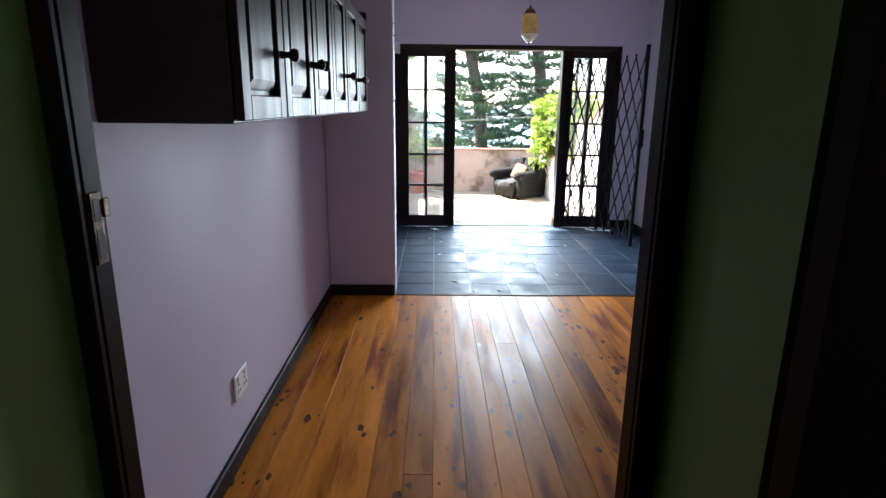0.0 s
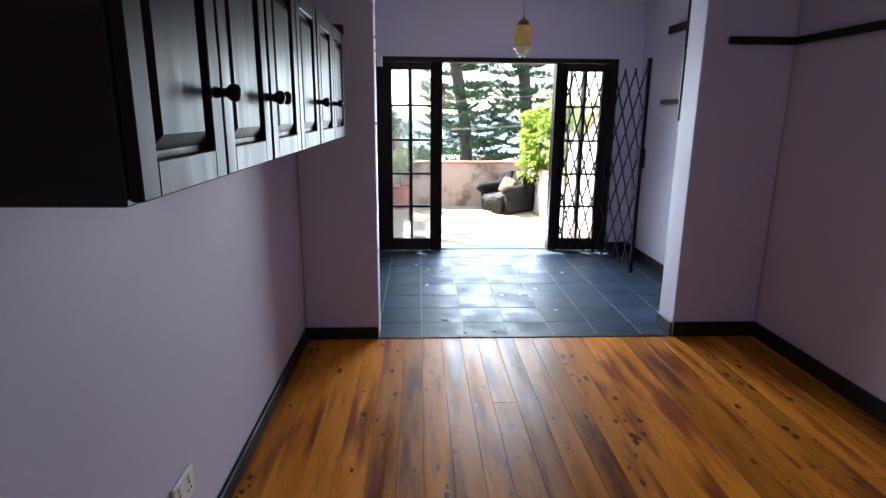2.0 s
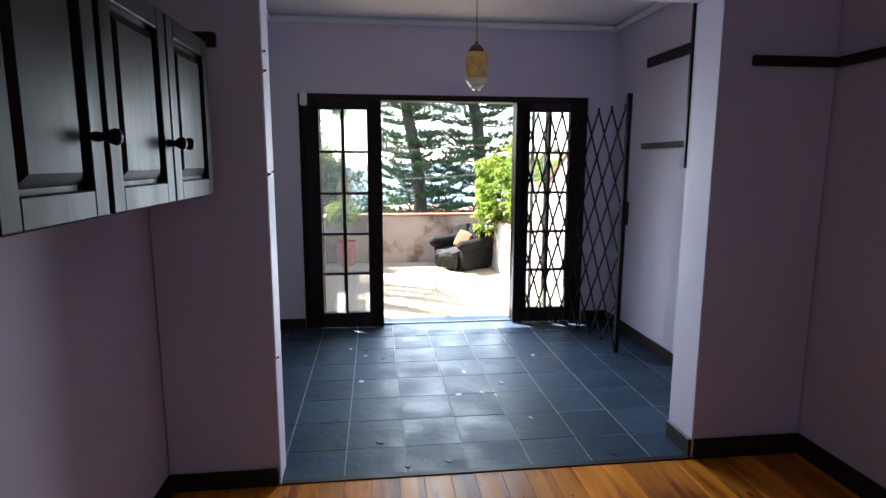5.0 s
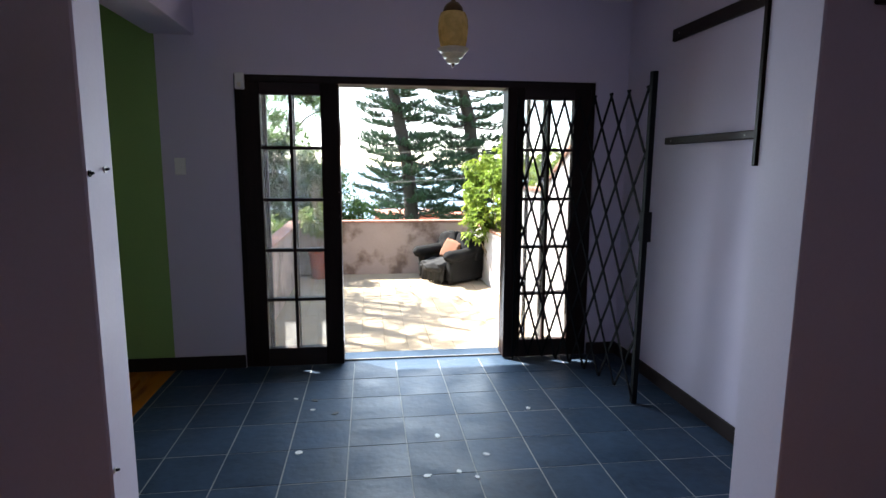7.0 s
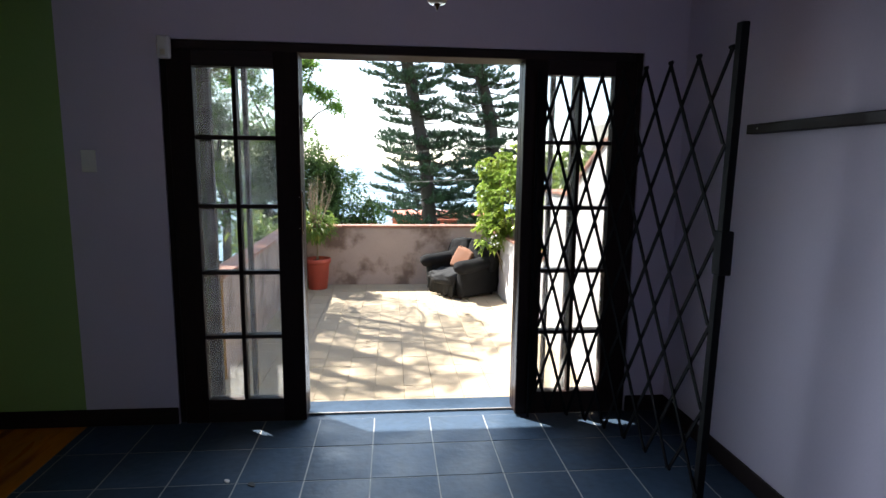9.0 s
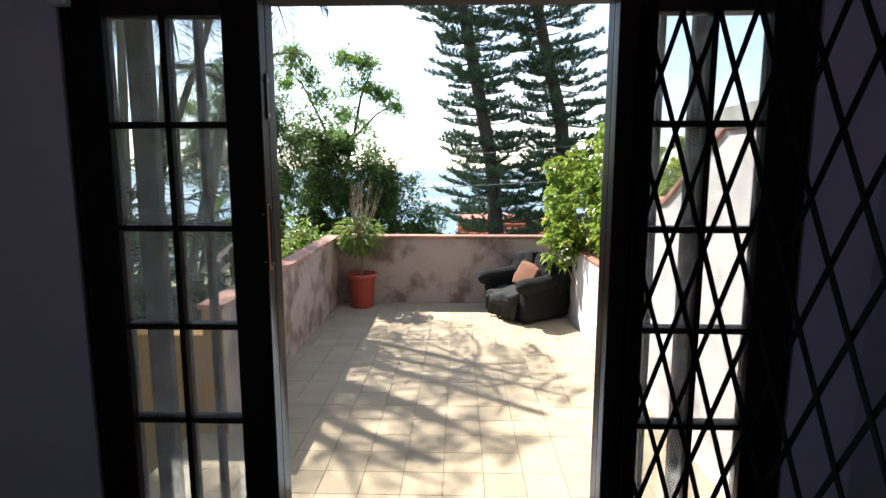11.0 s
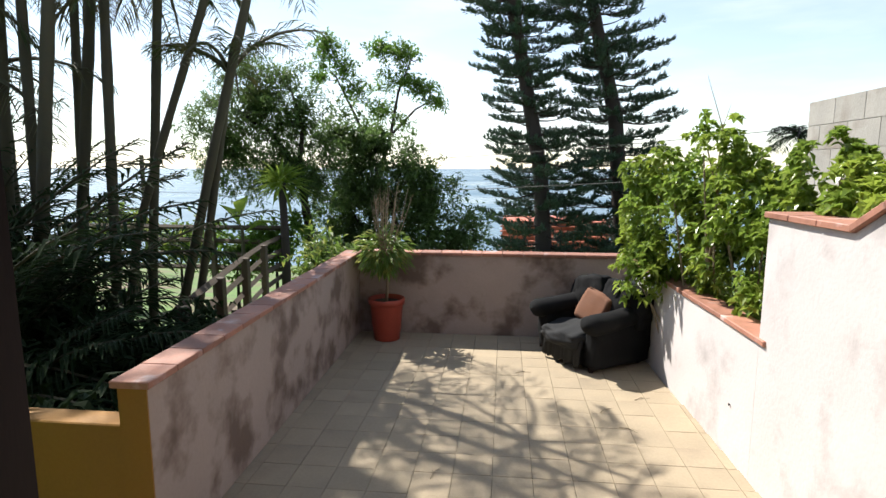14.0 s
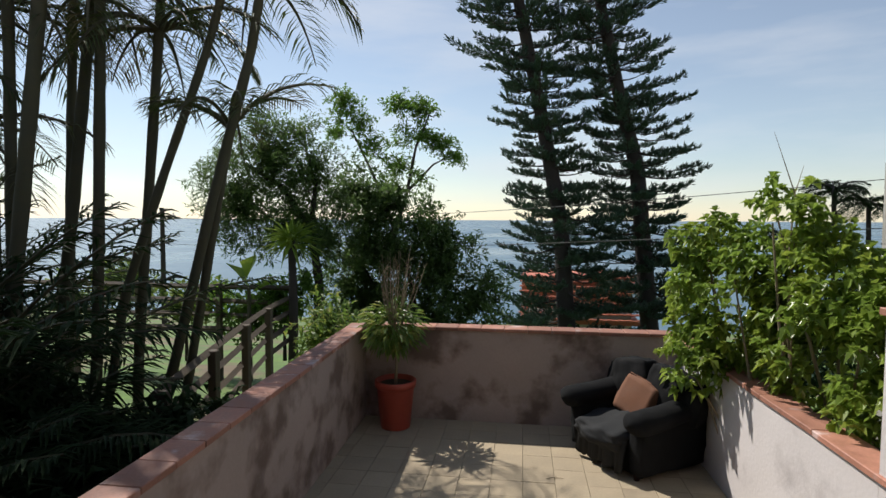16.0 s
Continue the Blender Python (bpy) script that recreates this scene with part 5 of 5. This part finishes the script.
# ---- yucca, broad leaf, far palm ----
t = thing("yucca", "yucca with a tuft of sword leaves on a brown stem", "yucca", (-3.86, 9.0, -1.2))
part("trunk", tube(bmesh.new(), [(0, 0, 0), (0.02, 0, 1.2), (0, 0, 2.45)], [0.09, 0.08, 0.06], 8), M_BARK, t, smooth=True)
r = random.Random(8)
leaf_mesh("crown", [(Vector((0, 0, 2.4)) + rvec(r) * 0.05, rvec(r) + Vector((0, 0, 0.5)), r.uniform(0.42, 0.62), 0.055) for _ in range(110)], M_LEAF, t, "sword-shaped leaves")
t = thing("banana_plant", "banana plant with one broad sunlit leaf", "plant", (-4.72, 9.2, -1.2))
part("stem", tube(bmesh.new(), [(0, 0, 0), (0, 0, 1.6)], [0.05, 0.03], 8), M_CANE, t)
leaf_mesh("leaf", [(Vector((-0.05, 0, 1.75)), Vector((0.45, -0.2, 1)), 0.62, 0.34), (Vector((0, 0, 1.6)), Vector((-0.6, 0, 0.8)), 0.7, 0.26), (Vector((0, 0, 1.5)), Vector((0.8, 0.3, 0.5)), 0.7, 0.24)], M_LEAF, t)


def far_palm(base, h, L, seed):
    t = thing("far_palm", "distant palm against the sky", "palm", base)
    r = random.Random(seed)
    part("trunk", tube(bmesh.new(), [(0, 0, 0), (0.1, 0, h * 0.5), (0, 0, h)], [0.10, 0.08, 0.07], 8), M_BARK, t)
    lv, br = [], bmesh.new()
    for k in range(20):
        a = k * 2.399
        frond(lv, br, Vector((0, 0, h)), Vector((math.cos(a), math.sin(a), r.uniform(-0.1, 1.3))), L * r.uniform(0.8, 1.1), r, droop=1.5, leaf=0.42, dense=22, width=0.032)
    tagged(part("rachis", br, M_BARK, t), kind="stuff")
    leaf_mesh("fronds", lv, M_LEAF_D, t)


far_palm((9.3, 20.0, -3.0), 5.5, 1.1, 401)
far_palm((10.6, 20.6, -3.0), 5.1, 1.1, 402)
far_palm((7.6, 19.0, -3.0), 4.0, 0.9, 403)


# ---- garden fences ----
def fence(pts, rails, top, bot_of, label, post_h):
    t = thing("garden_fence", label, "fence", (pts[0][0], pts[0][1], -0.7))
    o = Vector((pts[0][0], pts[0][1], -0.7))
    P = [Vector((x, y, 0)) for x, y in pts]
    for p in P:
        z0 = ground_z(p.x, p.y) - 0.1
        b = box(bmesh.new(), p.x - 0.045, p.x + 0.045, p.y - 0.045, p.y + 0.045, z0, top + post_h, bevel=0.008)
        bmesh.ops.translate(b, vec=-o, verts=b.verts[:])
        part("post", b, M_FENCE, t)
    for i in range(len(P) - 1):
        a, c = P[i], P[i + 1]
        d = (c - a).normalized()
        nrm = Vector((-d.y, d.x, 0)) * 0.06
        for k in range(rails):
            z = top - 0.05 - k * (top - bot_of) / rails
            zz = z + 0.015 * math.sin(i * 3 + k)
            b = tube(bmesh.new(), [a + nrm - d * 0.05 + Vector((0, 0, z)) - o, c + nrm + d * 0.05 + Vector((0, 0, zz)) - o], 0.045, 4)
            part("rail", b, M_FENCE, t)


fence([(-2.75, 4.0), (-3.10, 5.3), (-3.45, 6.64), (-3.75, 7.9), (-3.95, 9.3)], 4, 0.30, -0.62, "weathered timber post and rail garden fence", -0.02)
fence([(-9.6, 9.6), (-8.4, 9.6), (-7.1, 9.6), (-5.5, 9.6), (-4.1, 9.6)], 4, 0.40, -0.62, "weathered timber rail fence across the garden", 0.02)


# ---- cables and pole ----
def cable(a, b, sag, label):
    t = thing("overhead_cable", label, "cable", a)
    n = 14
    A, C = Vector(a), Vector(b)
    pts = [A.lerp(C, i / n) - A - Vector((0, 0, sag * 4 * (i / n) * (1 - i / n))) for i in range(n + 1)]
    part("wire", tube(bmesh.new(), pts, 0.010, 5), M_CABLE, t)


cable((-21.0, 29.9, 1.55), (9.0, 15.9, 2.65), 0.45, "thin black overhead cable")
cable((-20.6, 29.9, 0.10), (8.2, 12.5, 1.55), 0.35, "lower thin black overhead cable")
t = thing("utility_pole", "dark timber utility pole with cross-arm near the shore", "pole", (-20.6, 30.0, -5.0))
part("pole", tube(bmesh.new(), [(0, 0, 0), (0, 0, 7.1)], [0.16, 0.12], 10), M_BARK, t)
part("cross_arm", B(-0.8, 0.8, -0.06, 0.06, 6.55, 6.67), M_BARK, t)
for x in (-0.7, 0.0, 0.7):
    part("insulator", lathe(bmesh.new(), [(0.05, 0), (0.05, 0.12), (0.03, 0.16)], 8, (x, 0, 6.67)), M_PLASTIC, t)
cable((9.0, 15.9, 2.65), (13.0, 14.0, 3.2), 0.05, "thin black overhead cable")
t = thing("utility_pole", "timber utility pole behind the neighbour's wall", "pole", (13.0, 14.0, -3.0))
part("pole", tube(bmesh.new(), [(0, 0, 0), (0, 0, 6.4)], [0.14, 0.11], 10), M_BARK, t)

# a small boat on the water
t = thing("boat", "small dark boat far out on the sea", "boat", (-150.0, 190.0, -14.0))
hb = bmesh.new()
sec = [(-4, 0.2, 1.2), (-2.5, 1.2, 0.9), (2, 1.3, 0.9), (4, 1.0, 1.0)]
rows_ = [[hb.verts.new((x, s * w, z)) for s, z in ((-1, h), (-0.6, 0.0), (0.6, 0.0), (1, h))] for x, w, h in sec]
for i in range(3):
    for k in range(3):
        hb.faces.new((rows_[i][k], rows_[i][k + 1], rows_[i + 1][k + 1], rows_[i + 1][k]))
    hb.faces.new((rows_[i][3], rows_[i][0], rows_[i + 1][0], rows_[i + 1][3]))
hb.faces.new(rows_[0])
hb.faces.new(rows_[-1])
part("hull", hb, M_CABLE, t)
part("cabin", B(-0.8, 1.0, -0.7, 0.7, 1.0, 2.4, bevel=0.1), M_HOUSE, t)


# ---- neighbour's house with red tiled roof ----
def red_house():
    t = thing("neighbour_house", "low white house with red clay tile roof below the terrace", "house", (1.5, 32.0, -8.5))
    part("wall", B(-1.6, 3.6, -1.2, 5.0, 0, 5.2), M_HOUSE, t)
    for x in (-0.6, 1.0, 2.6):
        w = part("window", B(x - 0.5, x + 0.5, -1.24, -1.19, 3.2, 4.4), M_GLASS, t)
        part("window_frame", B(x - 0.56, x + 0.56, -1.26, -1.235, 3.12, 3.2), M_HOUSE, w)
    roof = part("roof", slab([(-2.0, -1.7), (4.0, -1.7), (4.0, 2.2), (-2.0, 2.2)], 4.7, 4.9), M_ROOF, t, "red clay tiled roof")
    for s in range(9):
        y0 = -2.0 + 0.32 * s
        z0 = 4.95 + 0.24 * s
        b = bmesh.new()
        for i in range(26):
            x = -2.1 + i * 0.235
            box(b, x, x + 0.215, y0, y0 + 0.36, z0 + 0.02 * (i % 2), z0 + 0.06 + 0.02 * (i % 2))
        part("tile_course", b, M_ROOF, roof)
    part("roof_back", slab([(-2.0, 0.9), (4.0, 0.9), (4.0, 5.2), (-2.0, 5.2)], 4.92, 6.9), M_ROOF, roof)


red_house()

# ---- neighbour's concrete block wall ----
nb = tagged(part("block_wall", slab([(2.50, 4.68), (2.66, 4.68), (2.66, 0.3), (2.50, 0.3)], -1.2, 2.01), M_BLOCK_JOINT), "grey concrete block wall of the neighbouring plot", "wall", kind="structure")
nb.matrix_world = GARDEN
me_block = B(-0.018, 0.140, -0.1955, 0.1955, -0.0955, 0.0955, bevel=0.0015)
bl = bpy.data.meshes.new("block")
me_block.to_mesh(bl)
me_block.free()
bl.materials.append(M_BLOCK)
for j in range(8):
    for i in range(11):
        y = 4.49 - i * 0.396 - (0.198 if j % 2 else 0)
        if y < 0.5:
            continue
        link("block", bl, nb, loc=pose(2.514, y, 1.92 - j * 0.196))
    if j % 2:
        hb = B(-0.018, 0.140, -0.0955, 0.0955, -0.0955, 0.0955, bevel=0.0015)
        part("half_block", hb, M_BLOCK, nb, loc=pose(2.514, 4.589, 1.92 - j * 0.196))


# ---- pieces: coping tiles ----
def coping(parent, a, b, z, w, size=0.235, over=0.025, slope_to=None):
    """Quarry tiles in a row from a to b (plan points on the wall's middle line)."""
    A, C = Vector((a[0], a[1], z)), Vector((b[0], b[1], z if slope_to is None else slope_to))
    n = max(1, round((C - A).length / size))
    L = (C - A).length / n
    bm_ = box(bmesh.new(), -L / 2 + 0.002, L / 2 - 0.002, -w / 2 - over, w / 2 + over, 0.0, 0.034, bevel=0.004)
    me = bpy.data.meshes.new("coping_tile")
    bm_.to_mesh(me)
    bm_.free()
    me.materials.append(M_COPE)
    d = (C - A).normalized()
    yaw = math.degrees(math.atan2(d.y, d.x))
    tilt = -math.degrees(math.asin(d.z))
    rr = random.Random(int(a[1] * 100))
    for i in range(n):
        p = A.lerp(C, (i + 0.5) / n)
        link("coping_tile", me, parent, loc=pose(p.x, p.y, p.z + 0.003 + rr.uniform(0, 0.003), 0, tilt, yaw + rr.uniform(-0.6, 0.6)))


coping(wall_terrace_w, (lx(YW) - 0.07, YW - 0.03), (lx(YN) - 0.07, YN + 0.05), WT, 0.14)
coping(wall_terrace_n, (lx(YN) + 0.03, YN + 0.075), (rx(YN) - 0.03, YN + 0.075), WT, 0.15)
coping(wall_terrace_e, (rx(RH) + 0.085, RH - 0.08), (rx(YN) + 0.085, YN + 0.12), ET, 0.17, size=0.60, over=0.012)
coping(wall_terrace_h, (rx(RH) + 0.11, RH + 0.02), (rx(2.10) + 0.11, 2.10), 1.19, 0.22)
coping(wall_terrace_h, (rx(2.10) + 0.11, 2.10), (rx(1.30) + 0.11, 1.30), 1.192, 0.22, slope_to=1.662)
coping(wall_terrace_h, (rx(1.30) + 0.11, 1.30), (rx(0.26) + 0.11, 0.26), 1.662, 0.22)


# ---- pieces: slate tiles ----
def tile_mesh(w, d, h, seed, material, rough=0.0025, cuts=3, name="slate_tile"):
    b = bmesh.new()
    r_ = random.Random(seed)
    top = [[b.verts.new((-w / 2 + w * i / cuts, -d / 2 + d * j / cuts, -r_.uniform(0, rough))) for i in range(cuts + 1)] for j in range(cuts + 1)]
    for j in range(cuts):
        for i in range(cuts):
            b.faces.new((top[j][i], top[j][i + 1], top[j + 1][i + 1], top[j + 1][i]))
    edge = [top[0][i] for i in range(cuts + 1)] + [top[j][cuts] for j in range(1, cuts + 1)] + [top[cuts][i] for i in range(cuts - 1, -1, -1)] + [top[j][0] for j in range(cuts - 1, 0, -1)]
    low = [b.verts.new((v.co.x * 1.012, v.co.y * 1.012, -h)) for v in edge]
    for i in range(len(edge)):
        k = (i + 1) % len(edge)
        b.faces.new((edge[k], edge[i], low[i], low[k]))
    me = bpy.data.meshes.new(name)
    b.to_mesh(me)
    b.free()
    me.materials.append(material)
    return me


floor_slate = structure("floor_slate", B(-1.75, XR, YB, 0.0, -0.019, -0.0018), M_GROUT, "dark slate tile floor with grey joints", "floor")
slates = {}
jx = [-1.75, -1.705, -1.395, -1.085, -0.775, -0.465, -0.155, 0.165, 0.485, 0.80, 1.115, 1.425, XR]
jy = [YB + 0.03, -2.262, -1.937, -1.612, -1.288, -0.965, -0.645, -0.322, 0.0]
rs = random.Random(11)
for j in range(len(jy) - 1):
    for i in range(len(jx) - 1):
        w, d = jx[i + 1] - jx[i] - 0.007, jy[j + 1] - jy[j] - 0.007
        key = (round(w, 3), round(d, 3), rs.randrange(4))
        if key not in slates:
            slates[key] = tile_mesh(w, d, 0.014, int(w * 1000 + d * 7000) % 97 + key[2], M_SLATE, 0.0009)
        link("slate_tile", slates[key], floor_slate, loc=pose((jx[i] + jx[i + 1]) / 2, (jy[j] + jy[j + 1]) / 2, 0.0 + rs.uniform(-0.0006, 0.0012), rs.uniform(-0.15, 0.15), rs.uniform(-0.15, 0.15)))
tagged(part("threshold", B(-1.066, 1.002, YB - 0.012, YB + 0.026, -0.018, 0.006, bevel=0.003), M_SKIRT), "dark wooden strip where boards meet slate", "threshold", kind="structure")


# chipped and pale marks in the slate
def flake(x, y, s, material, seed, name, label):
    r_ = random.Random(seed)
    b = bmesh.new()
    n = 9
    ring = [b.verts.new((s * r_.uniform(0.5, 1.0) * math.cos(6.283 * k / n), 0.7 * s * r_.uniform(0.5, 1.0) * math.sin(6.283 * k / n), 0.0012)) for k in range(n)]
    low = [b.verts.new((v.co.x * 1.1, v.co.y * 1.1, -0.003)) for v in ring]
    b.faces.new(ring)
    for k in range(n):
        b.faces.new((ring[k], low[k], low[(k + 1) % n], ring[(k + 1) % n]))
    o = part(name, b, material, floor_slate, label, loc=pose(x, y, 0.0022, 0, 0, r_.uniform(0, 360)))


for k, (x, y, s) in enumerate(((-0.56, -0.87, 0.032), (-0.70, -0.66, 0.028), (-0.60, -2.2, 0.03), (-0.46, -2.46, 0.025), (-0.25, -2.44, 0.022), (0.62, -2.46, 0.02), (-0.85, -1.9, 0.02))):
    flake(x, y, s, M_HOLE, 500 + k, "dark_chip", "dark chip in the slate")
for k, (x, y, s) in enumerate(((-0.82, -0.62, 0.02), (0.62, -0.93, 0.022), (0.02, -1.22, 0.03), (0.25, -1.45, 0.024), (0.16, -1.66, 0.02), (-0.08, -1.62, 0.03), (0.08, -1.60, 0.022), (-0.70, -0.80, 0.02), (-0.72, -1.32, 0.03), (0.3, -2.0, 0.02))):
    flake(x, y, s, M_PALE, 600 + k, "pale_chip", "pale flaked spot in the slate")

# ---- pieces: pine boards ----
floor_wood = structure("floor_boards", B(XL, XR, YD, YB - 0.012, -0.019, -0.006), M_HOLE, "varnished knotty pine floorboards", "floor")
rb = random.Random(23)
x = XL + 0.004
while x < XR - 0.02:
    w = min(rb.choice((0.118, 0.126, 0.132, 0.138, 0.146)), XR - 0.002 - x)
    cut = [YD - 0.16]
    if rb.random() < 0.55:
        cut.append(rb.uniform(YD + 0.5, YB - 0.5))
    cut.append(YB - 0.013)
    for a, c in zip(cut, cut[1:]):
        L = c - a - 0.0015
        b = box(bmesh.new(), -w / 2 + 0.0005, w / 2 - 0.0005, -L / 2, L / 2, -0.012, 0.0, bevel=0.0008)
        board = part("floor_board", b, M_PINE, floor_wood, loc=pose(x + w / 2, (a + c) / 2, 0.001 + rb.uniform(-0.0004, 0.0004)))
        kb = bmesh.new()
        for k in range(int(L * rb.choice((1.0, 2.0, 3.5, 5.0, 8.0)))):
            kx, ky, ks = rb.uniform(-w * 0.40, w * 0.40), rb.uniform(-L / 2 + 0.03, L / 2 - 0.03), rb.choice((0.004, 0.006, 0.009, 0.013, 0.018)) * rb.uniform(0.8, 1.2)
            n = 8
            kb.faces.new([kb.verts.new((kx + ks * rb.uniform(0.6, 1.05) * math.cos(6.283 * q / n), ky + ks * rb.uniform(0.9, 2.3) * math.sin(6.283 * q / n), 0.0004)) for q in range(n)])
        if kb.faces:
            part("knots", kb, M_KNOT, board, "dark knots in the board")
        else:
            kb.free()
    x += w

# ---- pieces: terrace pavers ----
pav = {}
rp = random.Random(37)
S = 0.245
for j in range(24):
    y0 = WO + 0.02 + j * S
    if y0 > YN - 0.02:
        break
    y1 = min(y0 + S, YN)
    i0 = -8
    for i in range(i0, 9):
        xa, xb = -0.195 + i * S, -0.195 + (i + 1) * S
        lo = lx((y0 + y1) / 2) if y0 > YW else -1.75
        hi = rx((y0 + y1) / 2)
        xa, xb = max(xa, lo), min(xb, hi)
        if xb - xa < 0.03:
            continue
        key = (round(xb - xa, 3), round(y1 - y0, 3), rp.randrange(3))
        if key not in pav:
            pav[key] = tile_mesh(key[0] - 0.004, key[1] - 0.004, 0.013, 5 + key[2], M_PAVER, 0.0015, 2, "paver")
        link("paver", pav[key], terrace, loc=pose((xa + xb) / 2, (y0 + y1) / 2, TF + rp.uniform(-0.0006, 0.0010), rp.uniform(-0.12, 0.12), rp.uniform(-0.12, 0.12)))
